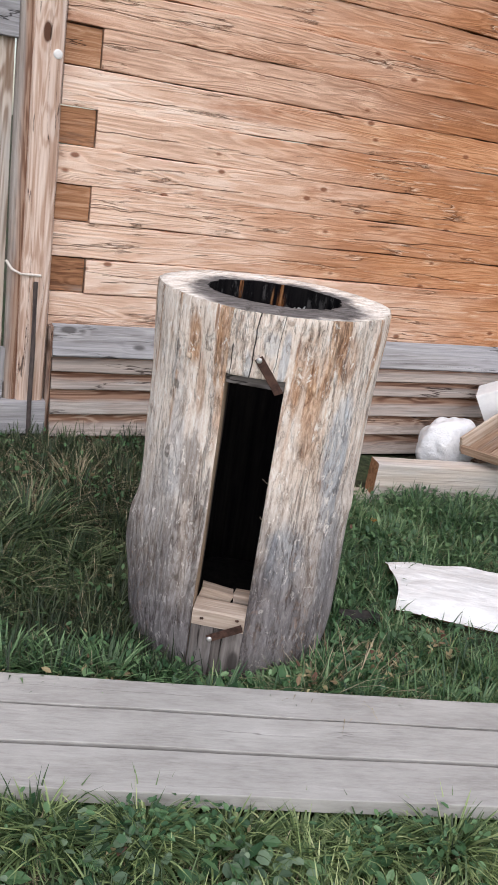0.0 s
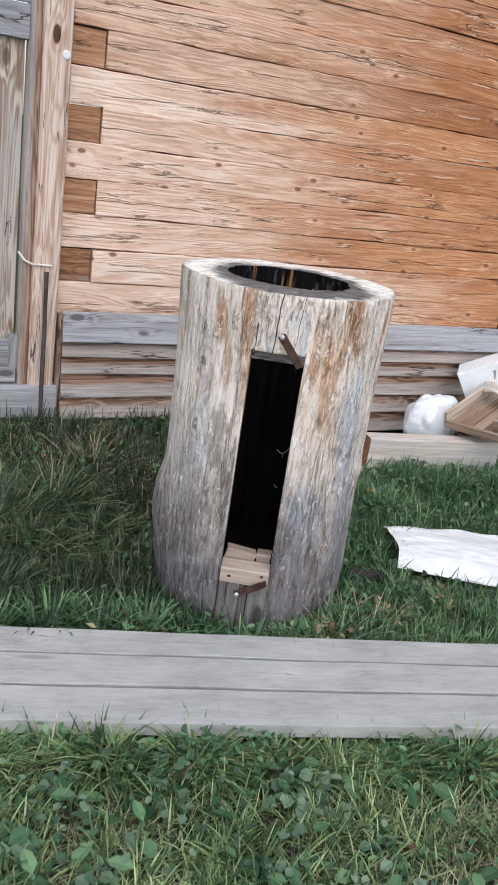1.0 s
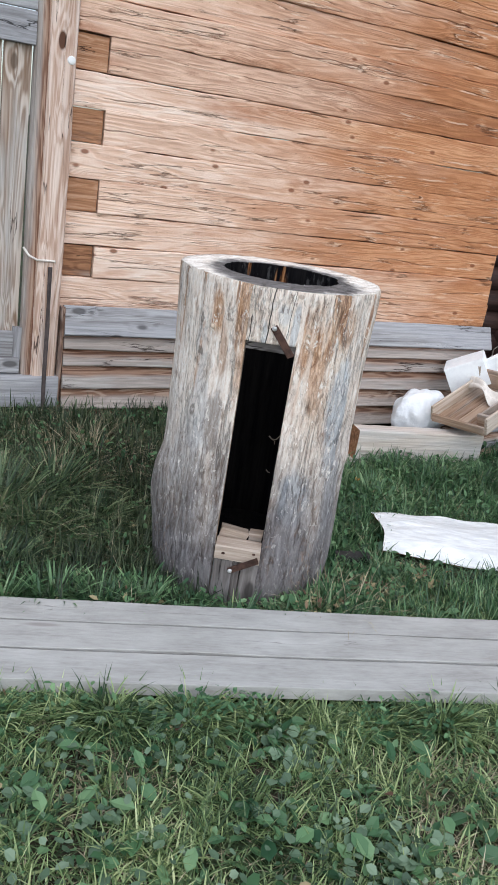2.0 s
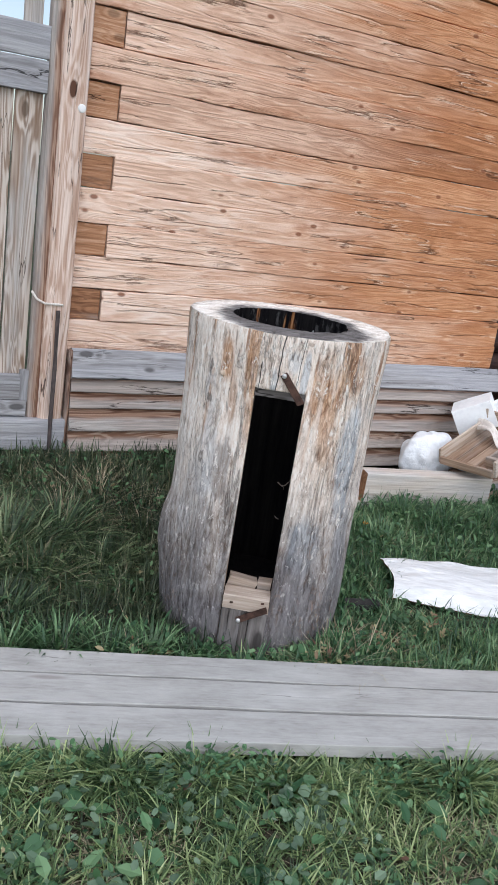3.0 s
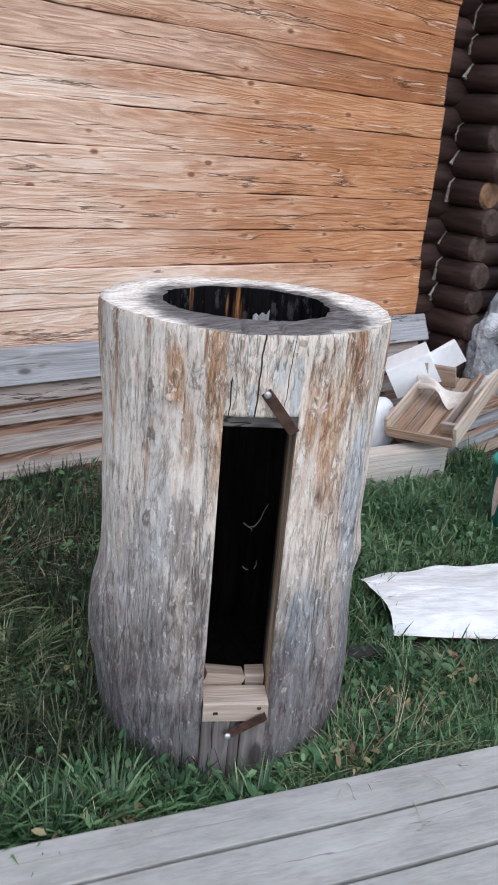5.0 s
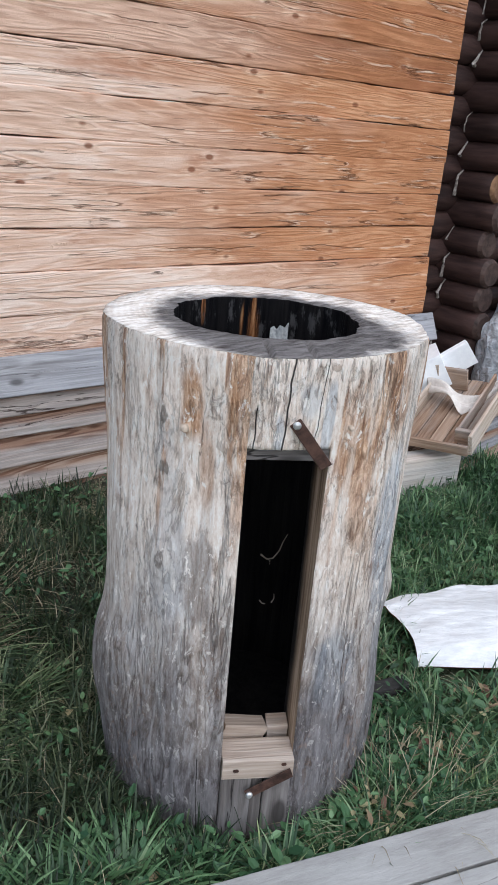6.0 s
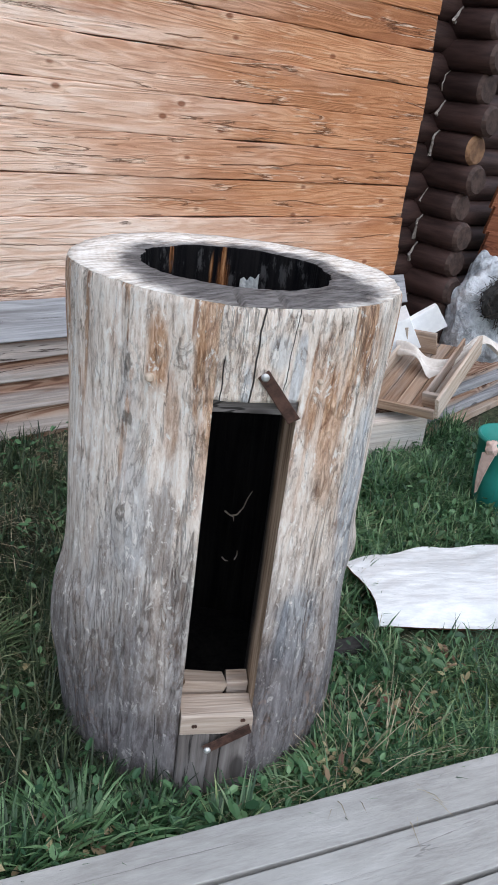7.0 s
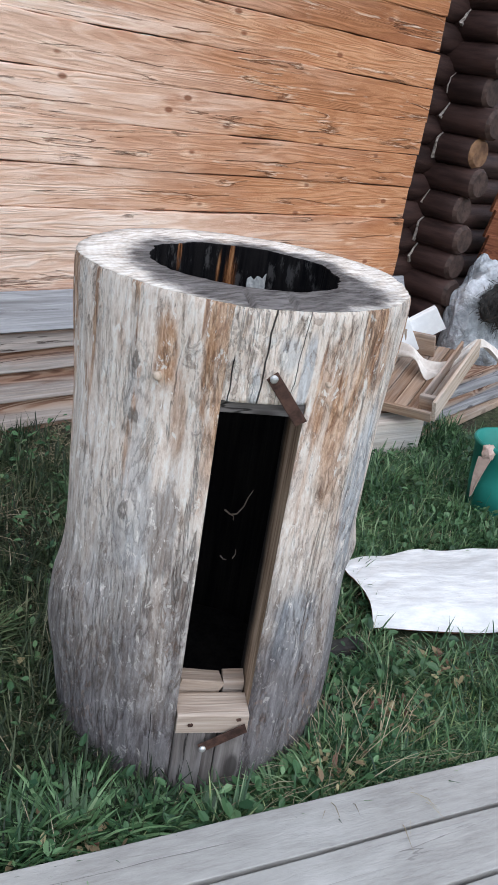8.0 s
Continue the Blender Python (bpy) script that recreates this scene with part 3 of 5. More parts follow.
SOIL = soil_mat("dark_soil")
GRASS = leaf_mat("grass_green", [(0.0, (0.022, 0.062, 0.028)), (0.3, (0.065, 0.145, 0.064)), (0.55, (0.145, 0.265, 0.12)), (0.82, (0.34, 0.45, 0.25)), (1.0, (0.68, 0.68, 0.48))], 0.36)
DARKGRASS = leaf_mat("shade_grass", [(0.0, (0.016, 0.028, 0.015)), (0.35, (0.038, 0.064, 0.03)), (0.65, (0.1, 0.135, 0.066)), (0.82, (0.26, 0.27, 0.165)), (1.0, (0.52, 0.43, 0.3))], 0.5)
BRIGHT = leaf_mat("broad_green_blade", [(0.0, (0.03, 0.075, 0.03)), (0.3, (0.1, 0.2, 0.085)), (0.6, (0.24, 0.39, 0.19)), (0.85, (0.45, 0.57, 0.33)), (1.0, (0.75, 0.72, 0.5))], 0.36)
STRAW = leaf_mat("dry_grass", [(0.0, (0.2, 0.16, 0.1)), (0.5, (0.45, 0.39, 0.26)), (1.0, (0.72, 0.65, 0.5))], 0.7, 0.2)
LAWN = leaf_mat("trodden_lawn", [(0.0, (0.034, 0.066, 0.028)), (0.3, (0.13, 0.205, 0.085)), (0.6, (0.35, 0.45, 0.195)), (0.85, (0.67, 0.72, 0.4)), (1.0, (0.8, 0.75, 0.52))], 0.38)
SEDGE = leaf_mat("olive_sedge", [(0.0, (0.018, 0.036, 0.017)), (0.35, (0.05, 0.092, 0.042)), (0.6, (0.14, 0.21, 0.095)), (0.8, (0.34, 0.39, 0.21)), (1.0, (0.68, 0.6, 0.42))], 0.42)
TWINE_GREY = plain("weathered_stick", (0.22, 0.18, 0.14), (0.42, 0.36, 0.3), 30)
WEED = leaf_mat("weed_leaf", [(0.0, (0.035, 0.1, 0.045)), (0.5, (0.11, 0.23, 0.1)), (0.85, (0.25, 0.4, 0.2)), (1.0, (0.46, 0.5, 0.22))], 0.45)
DARKWEED = leaf_mat("dark_weed_leaf", [(0.0, (0.025, 0.065, 0.03)), (0.6, (0.08, 0.165, 0.07)), (0.92, (0.16, 0.27, 0.13)), (1.0, (0.34, 0.4, 0.17))], 0.45)
GREYWEED = leaf_mat("grey_green_leaf", [(0.0, (0.06, 0.11, 0.065)), (0.5, (0.17, 0.26, 0.16)), (0.85, (0.33, 0.43, 0.3)), (1.0, (0.5, 0.54, 0.36))], 0.5)
FALLEN = leaf_mat("fallen_leaf", [(0.0, (0.16, 0.08, 0.055)), (0.5, (0.4, 0.34, 0.19)), (1.0, (0.6, 0.56, 0.32))], 0.7, 0.2)
FLOWER = plain("orange_petal", (0.75, 0.25, 0.02), (0.85, 0.35, 0.03), 60, 0.6, 0.2, 0.001)


# ---- building helpers ----
def mesh_object(name, bm, mats):
    me = bpy.data.meshes.new(name)
    bm.normal_update()
    bm.to_mesh(me)
    bm.free()
    for mt in (mats if isinstance(mats, (list, tuple)) else [mats]):
        me.materials.append(mt)
    return new(name, me)


def part(name, bm, material, parent, label="", at=None, smooth=False):
    """One mesh under a thing or a part; at: its pose in the parent's space."""
    ob = mesh_object(name, bm, material)
    ob.parent = parent
    if at is not None:
        ob.matrix_basis = at
    if smooth:
        for p in ob.data.polygons:
            p.use_smooth = True
    return tagged(ob, label)


def thing(name, label, category, at, group="", kind=""):
    ob = new(name)
    ob.empty_display_size = 0.1
    ob.matrix_basis = at
    return tagged(ob, label, category, group, kind)


def single(name, bm, material, label, category, at, kind="", group="", smooth=False):
    ob = mesh_object(name, bm, material)
    ob.matrix_basis = at
    if smooth:
        for p in ob.data.polygons:
            p.use_smooth = True
    return tagged(ob, label, category, group, kind)


def hash3(v, seed, freq):
    return noise.noise(Vector((v[0] * freq[0] + seed * 7.31, v[1] * freq[1] - seed * 3.17, v[2] * freq[2] + seed * 1.7)))


def timber(L, W, H, r=0.006, n=10, wob=0.003, seed=0, chip=0.0):
    """A piece of timber along x, centred: rounded section W (y) by H (z), n stations, slightly uneven along its run."""
    bm = bmesh.new()
    r = min(r, W * 0.45, H * 0.45)
    prof = []
    for cy, cz, a0 in ((W / 2 - r, H / 2 - r, 0), (-W / 2 + r, H / 2 - r, 90), (-W / 2 + r, -H / 2 + r, 180), (W / 2 - r, -H / 2 + r, 270)):
        for k in range(3):
            a = radians(a0 + 45 * k)
            prof.append((cy + r * math.cos(a), cz + r * math.sin(a)))
    rings = []
    for i in range(n + 1):
        x = -L / 2 + L * i / n
        row = []
        for y, z in prof:
            d = hash3((x, y, z), seed, (2.3, 6, 6)) * wob + hash3((x, y, z), seed + 5, (11, 30, 30)) * wob * 0.4
            e = hash3((x, y, z), seed + 11, (2.3, 6, 6)) * wob
            ex = hash3((0, y * 3, z * 3), seed + i, (1, 9, 9)) * chip if i in (0, n) else 0.0
            row.append(bm.verts.new((x + ex, y + e, z + d)))
        rings.append(row)
    m = len(prof)
    for a, b in zip(rings, rings[1:]):
        for j in range(m):
            bm.faces.new((a[j], b[j], b[(j + 1) % m], a[(j + 1) % m]))
    bm.faces.new(rings[0])
    bm.faces.new(rings[-1][::-1])
    bmesh.ops.recalc_face_normals(bm, faces=bm.faces)
    return bm


def tube(points, radius, sides=6, taper=1.0):
    """A round bar through some points."""
    bm = bmesh.new()
    rings = []
    pts = [Vector(p) for p in points]
    for i, p in enumerate(pts):
        d = (pts[min(i + 1, len(pts) - 1)] - pts[max(i - 1, 0)]).normalized()
        q = d.to_track_quat('Z', 'Y')
        rr = radius * (1 + (taper - 1) * i / max(1, len(pts) - 1))
        rings.append([bm.verts.new(p + q @ Vector((rr * math.cos(2 * math.pi * k / sides), rr * math.sin(2 * math.pi * k / sides), 0))) for k in range(sides)])
    for a, b in zip(rings, rings[1:]):
        for k in range(sides):
            bm.faces.new((a[k], a[(k + 1) % sides], b[(k + 1) % sides], b[k]))
    bm.faces.new(rings[0][::-1])
    bm.faces.new(rings[-1])
    return bm


def lathe(profile, sides=32, wob=0.0, seed=0):
    """Turned shape from (radius, z) pairs, closed below by its first ring if the radius is above 0."""
    bm = bmesh.new()
    rings = []
    for r, z in profile:
        rings.append([bm.verts.new(((r + wob * hash3((math.cos(a), math.sin(a), z * 4), seed, (1.5, 1.5, 1.5))) * math.cos(a),
                                    (r + wob * hash3((math.cos(a), math.sin(a), z * 4), seed, (1.5, 1.5, 1.5))) * math.sin(a), z))
                      for a in (2 * math.pi * k / sides for k in range(sides))])
    for a, b in zip(rings, rings[1:]):
        for k in range(sides):
            bm.faces.new((a[k], a[(k + 1) % sides], b[(k + 1) % sides], b[k]))
    bm.faces.new(rings[0][::-1])
    bm.faces.new(rings[-1])
    return bm


def sheet(nu, nv, fn, thick=0.0):
    """A sheet from fn(u, v) with u and v from 0 to 1, given thickness along its normals."""
    bm = bmesh.new()
    g = [[bm.verts.new(fn(i / nu, j / nv)) for j in range(nv + 1)] for i in range(nu + 1)]
    for i in range(nu):
        for j in range(nv):
            bm.faces.new((g[i][j], g[i + 1][j], g[i + 1][j + 1], g[i][j + 1]))
    if thick:
        bm.normal_update()
        bmesh.ops.solidify(bm, geom=bm.faces[:], thickness=thick)
    bmesh.ops.recalc_face_normals(bm, faces=bm.faces)
    return bm


def smooth01(a, b, v):
    t = np.clip((v - a) / (b - a), 0, 1)
    return t * t * (3 - 2 * t)


def ground_z(x, y):
    """Height of the ground: level lawn, a low bank along the house."""
    x, y = np.asarray(x, float), np.asarray(y, float)
    bank = 0.14 * smooth01(2.7, 3.75, y) * (1 - 0.75 * smooth01(2.6, 3.3, x))
    dip = 0.012 * np.sin(3.1 * x + 1.3) * np.sin(2.7 * y) + 0.008 * np.sin(7.3 * x + 2.0 * y)
    return bank + dip - 0.01


# ---- ground ----
def make_ground():
    xs = np.concatenate([[-400, -60, -15, -6], np.arange(-3, 8.01, 0.08), [11, 25, 80, 400]])
    ys = np.concatenate([[-400, -60, -15, -6], np.arange(-3, 6.01, 0.08), [9, 25, 80, 400]])
    gx, gy = np.meshgrid(xs, ys, indexing="ij")
    gz = ground_z(gx, gy)
    near = (np.abs(gx - 2.5) < 6) & (np.abs(gy - 1.5) < 5)
    gz = np.where(near, gz, 0.0)
    ny = len(ys)
    verts = np.stack([gx, gy, gz], -1).reshape(-1, 3).tolist()
    faces = [(i * ny + j, (i + 1) * ny + j, (i + 1) * ny + j + 1, i * ny + j + 1) for i in range(len(xs) - 1) for j in range(ny - 1)]
    me = bpy.data.meshes.new("ground")
    me.from_pydata(verts, [], faces)
    me.materials.append(SOIL)
    ob = new("ground", me)
    for p in me.polygons:
        p.use_smooth = True
    tagged(ob, "dark soil and matted turf under the grass", "ground", kind="structure")


make_ground()

# ---- orange squared-log wall ----
WALL_Y, WALL_L, WALL_R = 3.925, 1.752, 4.66
PITCH, FIRST = 0.1655, 1.010
wall = thing("wall_north", "honey-orange wall of squared logs, bleached near its corner", "wall", pose(0, 0, 0), kind="structure")
for k in range(-3, 15):
    z0 = FIRST + PITCH * (k - 1)
    zc, h = z0 + PITCH / 2, PITCH - 0.003
    block = k % 2 == 0 and k >= 0
    left = 1.914 if block else WALL_L
    dy = 0.006 * math.sin(k * 2.4) + 0.005 * ((k * 7) % 3 - 1)
    L = WALL_R - left + 0.012 * math.sin(k * 5.1)
    b = timber(L, 0.15, h, 0.005, 150, 0.008, 20 + k)
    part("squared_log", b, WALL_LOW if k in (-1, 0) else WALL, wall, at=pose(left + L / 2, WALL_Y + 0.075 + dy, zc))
    if block:
        b = timber(0.2, 0.15, h - 0.004, 0.006, 4, 0.004, 60 + k, 0.004)
        part("log_end", b, ENDGRAIN, wall, "brown end-grain block of a crossing log", at=pose(1.830, WALL_Y + 0.085, zc) @ Matrix.Diagonal((0.78, 1, 1, 1)))

# ---- skirt under the wall ----
skirt = thing("wall_skirt", "weathered lapped boards under a silver-grey drip board", "cladding", pose(0, 0, 0), kind="structure")
rail_len = 4.70 - 1.765
part("drip_board", timber(rail_len, 0.158, 0.03, 0.006, 30, 0.004, 3), GREY, skirt, "silver-grey sloping drip board", at=pose(1.765 + rail_len / 2, 3.856, 0.627, 66, 0, 0))
lap = [(0.580, 0.474), (0.474, 0.388), (0.388, 0.265), (0.265, 0.153), (0.153, 0.03)]
for i, (zt, zb) in enumerate(lap):
    hh = zt - zb + 0.03
    L = 4.63 - 1.768
    b = timber(L, 0.028, hh, 0.005, 30, 0.005, 80 + i)
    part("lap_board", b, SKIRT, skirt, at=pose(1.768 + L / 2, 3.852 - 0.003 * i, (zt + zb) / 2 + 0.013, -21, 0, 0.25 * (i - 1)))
part("corner_board", timber(0.57, 0.05, 0.022, 0.004, 8, 0.002, 91), SKIRT, skirt, at=pose(1.755, 3.862, 0.41, 0, 90, 0))
part("backing", timber(WALL_R - WALL_L, 0.08, 0.7, 0.004, 4, 0.0, 92), SKIRT, skirt, at=pose((WALL_L + WALL_R) / 2 + 0.01, 3.96, 0.33))

# ---- gate beside the wall ----
gate = thing("gate", "weathered plank gate with a rope loop, hung on a thick post", "gate", pose(0, 0, 0))
post = part("gate_post", timber(2.75, 0.1, 0.135, 0.03, 24, 0.006, 7), POST, gate, "pale pinkish squared post", at=pose(1.670, 3.885, 1.70, 0, 90, 0))
# brown strip whose dark wood also paints in the post's shaded left side
part("post_edge", timber(2.45, 0.09, 0.068, 0.024, 24, 0.007, 8), SKIRT, gate, "brown rounded edge strip of the post", at=pose(1.580, 3.898, 1.55, 0, 90, 0))
part("threshold", timber(1.5, 0.12, 0.165, 0.01, 12, 0.004, 9), GREY, gate, "grey threshold beam", at=pose(0.995, 3.87, 0.245))
for i, (x0, x1, z0, z1) in enumerate([(1.412, 1.538, 0.43, 1.90), (1.27, 1.403, 0.43, 1.90), (1.13, 1.262, 0.43, 1.90), (0.98, 1.122, 0.43, 1.90), (0.83, 0.972, 0.43, 1.90)]):
    part("gate_board", timber(z1 - z0, 0.025, x1 - x0, 0.003, 14, 0.002, 30 + i), GATE, gate, at=pose((x0 + x1) / 2, 3.915, (z0 + z1) / 2, 0, 90, 0))
for i, (zc, h) in enumerate([(1.968, 0.142), (2.115, 0.142)]):
    part("top_rail", timber(0.75, 0.035, h, 0.005, 10, 0.003, 40 + i), GREY, gate, "dark silver-grey top rail", at=pose(1.172, 3.885 + 0.004 * i, zc))
part("bottom_rail", timber(0.72, 0.035, 0.135, 0.005, 10, 0.003, 44), GREY, gate, at=pose(1.15, 3.882, 0.485))
part("lower_stile", timber(0.17, 0.032, 0.05, 0.004, 4, 0.002, 45), GREY, gate, at=pose(1.535, 3.886, 0.49, 0, 90, 0))
part("lower_ledge", timber(0.75, 0.05, 0.08, 0.006, 8, 0.003, 46), GREY, gate, at=pose(1.17, 3.875, 0.376))
for i, x in enumerate((1.09, 1.475)):
    part("upper_slat", timber(0.6, 0.025, 0.085, 0.003, 6, 0.002, 47 + i), GATE, gate, at=pose(x, 3.93, 2.4, 0, 90, 0))
part("strap", tube([(1.668, 3.828, 0.9), (1.672, 3.824, 0.6), (1.668, 3.812, 0.33), (1.67, 3.802, 0.16)], 0.011, 6), DARKSTRAP, gate, "dark hanging strap")
part("rope_loop", tube([(1.535, 3.85, 0.985), (1.56, 3.83, 0.95), (1.60, 3.825, 0.932), (1.66, 3.825, 0.932), (1.69, 3.83, 0.93)], 0.006, 6), CORD, gate, "pale rope loop")
disc = part("round_plate", lathe([(0.018, 0), (0.0195, 0.005), (0.014, 0.009), (0.005, 0.01)], 20), WHITE, gate, "small white round plate", at=pose(1.705, 3.836, 1.862, 90, 0, 0))

# ---- dark log cabin ----
cabin = thing("wall_cabin", "dark-stained round-log cabin wall with crossing log ends", "wall", pose(0, 0, 0), kind="structure")
STEP, RAD = 0.1555, 0.086


def round_log(L, r, seed, sides=14):
    bm = bmesh.new()
    rings = []
    for i in range(9):
        x = -L / 2 + L * i / 8
        rings.append([bm.verts.new((x, (r + 0.006 * hash3((x, math.cos(a), math.sin(a)), seed, (2, 1.5, 1.5))) * math.cos(a),
                                    (r + 0.006 * hash3((x, math.cos(a), math.sin(a)), seed, (2, 1.5, 1.5))) * math.sin(a))) for a in (2 * math.pi * k / sides for k in range(sides))])
    for a, b in zip(rings, rings[1:]):
        for k in range(sides):
            f = bm.faces.new((a[k], b[k], b[(k + 1) % sides], a[(k + 1) % sides]))
            f.smooth = True
    for ring, sx in ((rings[0], -1), (rings[-1], 1)):
        inner = [bm.verts.new((v.co.x + sx * 0.02, v.co.y * 0.8, v.co.z * 0.8)) for v in ring]
        for k in range(sides):
            bm.faces.new((ring[k], ring[(k + 1) % sides], inner[(k + 1) % sides], inner[k])).material_index = 1
        bm.faces.new(inner).material_index = 1
    bmesh.ops.recalc_face_normals(bm, faces=bm.faces)
    return bm


for k in range(18):
    zc = 0.069 + STEP * k
    part("cabin_log", round_log(2.6, RAD, 100 + k), [CABIN, CABIN_END], cabin, at=pose(5.92, 4.135, zc))
    zs = zc + STEP / 2
    fresh = k == 8
    y0 = 3.79 + 0.03 * math.sin(k * 3.3) + 0.015 * math.sin(k * 1.3)
    part("crossing_log", round_log(4.6 - y0, RAD - 0.002, 140 + k), [CABIN, FRESH_END if fresh else CABIN_END], cabin, "dark crossing log with a bare end" if fresh else "", at=pose(5.03 + 0.008 * math.sin(k * 2.1), (4.6 + y0) / 2, zs, 0, 0, 90))
    if k % 4 != 3:
        part("caulking", tube([(4.948, 4.05, zs - 0.03 * (k % 3)), (4.925 + 0.012 * math.sin(k * 4.1), 4.035, zs + 0.005), (4.938, 4.038, zs + 0.025), (4.95 + 0.01 * math.sin(k * 2.3), 4.04, zs + 0.05), (4.99, 4.045, zs + 0.078)], 0.009 + 0.004 * math.sin(k * 1.7), 5, 0.35), MOSS, cabin, "pale caulking")

# ---- red-brown boards beside the cabin corner ----
porch = thing("board_screen", "red-brown lapped boards standing beside the cabin corner", "screen", pose(5.80, 3.83, -0.05, 0, 0, -20))
for i in range(8):
    part("screen_board", timber(0.8, 0.025, 0.17, 0.004, 8, 0.003, 170 + i), REDBOARD, porch, at=pose(0.07, -0.004 * i, 0.09 + 0.152 * i, 10, 6, 0))

# ---- the hollow log ----
LOG_AT = (2.164, 2.356)
TOP_Z = 1.195
OPEN_A, OPEN_HALF, OPEN_Z0, OPEN_Z1 = radians(240.5), 0.087, -0.03, 1.004
hive = thing("hollow_log", "tall weathered hollow log hive standing in the grass", "log hive", pose(LOG_AT[0], LOG_AT[1], 0))


def shell_radius(a, z):
    """Outer radius of the trunk at an angle and height."""
    c, s = math.cos(a), math.sin(a)
    r = 0.354 + 0.014 * smooth01(0.86, 1.19, z) + 0.004 * (1 - smooth01(0.2, 0.5, z)) - 0.012 * (1 - smooth01(-0.05, 0.12, z))
    r += 0.012 * hash3((c, s, z), 1, (1.6, 1.6, 1.1)) + 0.006 * hash3((c, s, z), 2, (5, 5, 2.2)) + 0.0035 * hash3((c, s, z), 3, (17, 17, 3))
    r += 0.0022 * hash3((c, s, z), 4, (42, 42, 5))

    def bump(a0, z0, wa, wz, amp):
        da = math.atan2(math.sin(a - a0), math.cos(a - a0))
        return amp * math.exp(-(da / wa) ** 2 - ((z - z0) / wz) ** 2)
    r += bump(radians(158), 0.31, 0.45, 0.13, 0.03) + bump(radians(311), 0.56, 0.2, 0.05, 0.016) + bump(radians(172), 0.41, 0.35, 0.05, 0.011) + bump(radians(318), 0.15, 0.45, 0.25, 0.015)
    r += bump(radians(196), 0.94, 0.06, 0.03, 0.007) + bump(radians(198), 1.06, 0.05, 0.05, 0.006) + bump(radians(197), 0.7, 0.07, 0.04, 0.007)
    r += bump(radians(228), 0.32, 0.09, 0.05, 0.004)
    r -= 0.004 * smooth01(1.185, 1.197, z)
    return float(r)


def bore_radius(a, z):
    c, s = math.cos(a), math.sin(a)
    return 0.216 + 0.012 * hash3((c, s, z), 9, (2.2, 2.2, 0.8)) + 0.007 * hash3((c, s, z), 10, (9, 9, 2)) + 0.004 * hash3((c, s, z), 12, (26, 26, 3))


def make_shell():
    bm = bmesh.new()
    ho, hi = math.asin(OPEN_HALF / 0.362), math.asin(OPEN_HALF / 0.216)
    n_open, n_rest = 24, 300
    cols = [(-ho + 2 * ho * i / n_open, -hi + 2 * hi * i / n_open) for i in range(n_open + 1)]
    for i in range(1, n_rest):
        t = i / n_rest
        cols.append((ho + (2 * math.pi - 2 * ho) * t, hi + (2 * math.pi - 2 * hi) * t))
    zs = [-0.06 + (OPEN_Z0 + 0.06) * i / 4 for i in range(4)] + [OPEN_Z0 + (OPEN_Z1 - OPEN_Z0) * i / 98 for i in range(98)]
    zs += [OPEN_Z1 + (1.172 - OPEN_Z1) * i / 22 for i in range(22)] + [1.172, 1.18, 1.187, 1.193]
    i0, i1 = 5, 102
    outer, inner = [], []
    for z in zs:
        ro, ri = [], []
        for j, (ao, ai) in enumerate(cols):
            r = shell_radius(OPEN_A + ao, z)
            ro.append(bm.verts.new((r * math.cos(OPEN_A + ao), r * math.sin(OPEN_A + ao), z)))
            q = bore_radius(OPEN_A + ai, z)
            ri.append(bm.verts.new((q * math.cos(OPEN_A + ai), q * math.sin(OPEN_A + ai), z)))
        outer.append(ro)
        inner.append(ri)
    n = len(cols)
    for i in range(len(zs) - 1):
        gap = i0 <= i < i1
        for j in range(n):
            if gap and j < n_open:
                continue
            k = (j + 1) % n
            f = bm.faces.new((outer[i][j], outer[i][k], outer[i + 1][k], outer[i + 1][j]))
            f.smooth = True
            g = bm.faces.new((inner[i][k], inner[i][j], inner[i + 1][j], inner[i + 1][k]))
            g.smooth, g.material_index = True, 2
        if gap:
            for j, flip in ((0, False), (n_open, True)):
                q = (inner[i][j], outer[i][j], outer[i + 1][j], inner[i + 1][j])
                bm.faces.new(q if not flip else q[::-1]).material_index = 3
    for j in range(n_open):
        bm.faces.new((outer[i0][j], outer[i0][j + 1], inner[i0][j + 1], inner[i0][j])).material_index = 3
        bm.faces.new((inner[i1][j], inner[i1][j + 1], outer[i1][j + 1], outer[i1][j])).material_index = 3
    # the cut top: three rings between rim and bore, uneven and worn
    top = [[bm.verts.new(v.co + Vector((0, 0, 0.001))) for v in outer[-1]]]
    for j in range(n):
        bm.faces.new((outer[-1][j], outer[-1][(j + 1) % n], top[0][(j + 1) % n], top[0][j])).material_index = 1
    for t in (0.15, 0.4, 0.65, 0.88):
        row = []
        for j in range(n):
            a, b = outer[-1][j].co, inner[-1][j].co
            p = a.lerp(b, t)
            p.z = TOP_Z - 0.002 * (t < 0.2) + 0.006 * hash3(p, 21, (9, 9, 1)) + 0.004 * hash3(p, 22, (40, 40, 1)) - (0.012 if j in (5, 17) and t < 0.7 else 0)
            row.append(bm.verts.new(p))
        top.append(row)
    top.append(inner[-1])
    for a, b in zip(top, top[1:]):
        for j in range(n):
            k = (j + 1) % n
            f = bm.faces.new((a[j], a[k], b[k], b[j]))
            f.material_index, f.smooth = 1, True
    bmesh.ops.recalc_face_normals(bm, faces=bm.faces)
    return bm


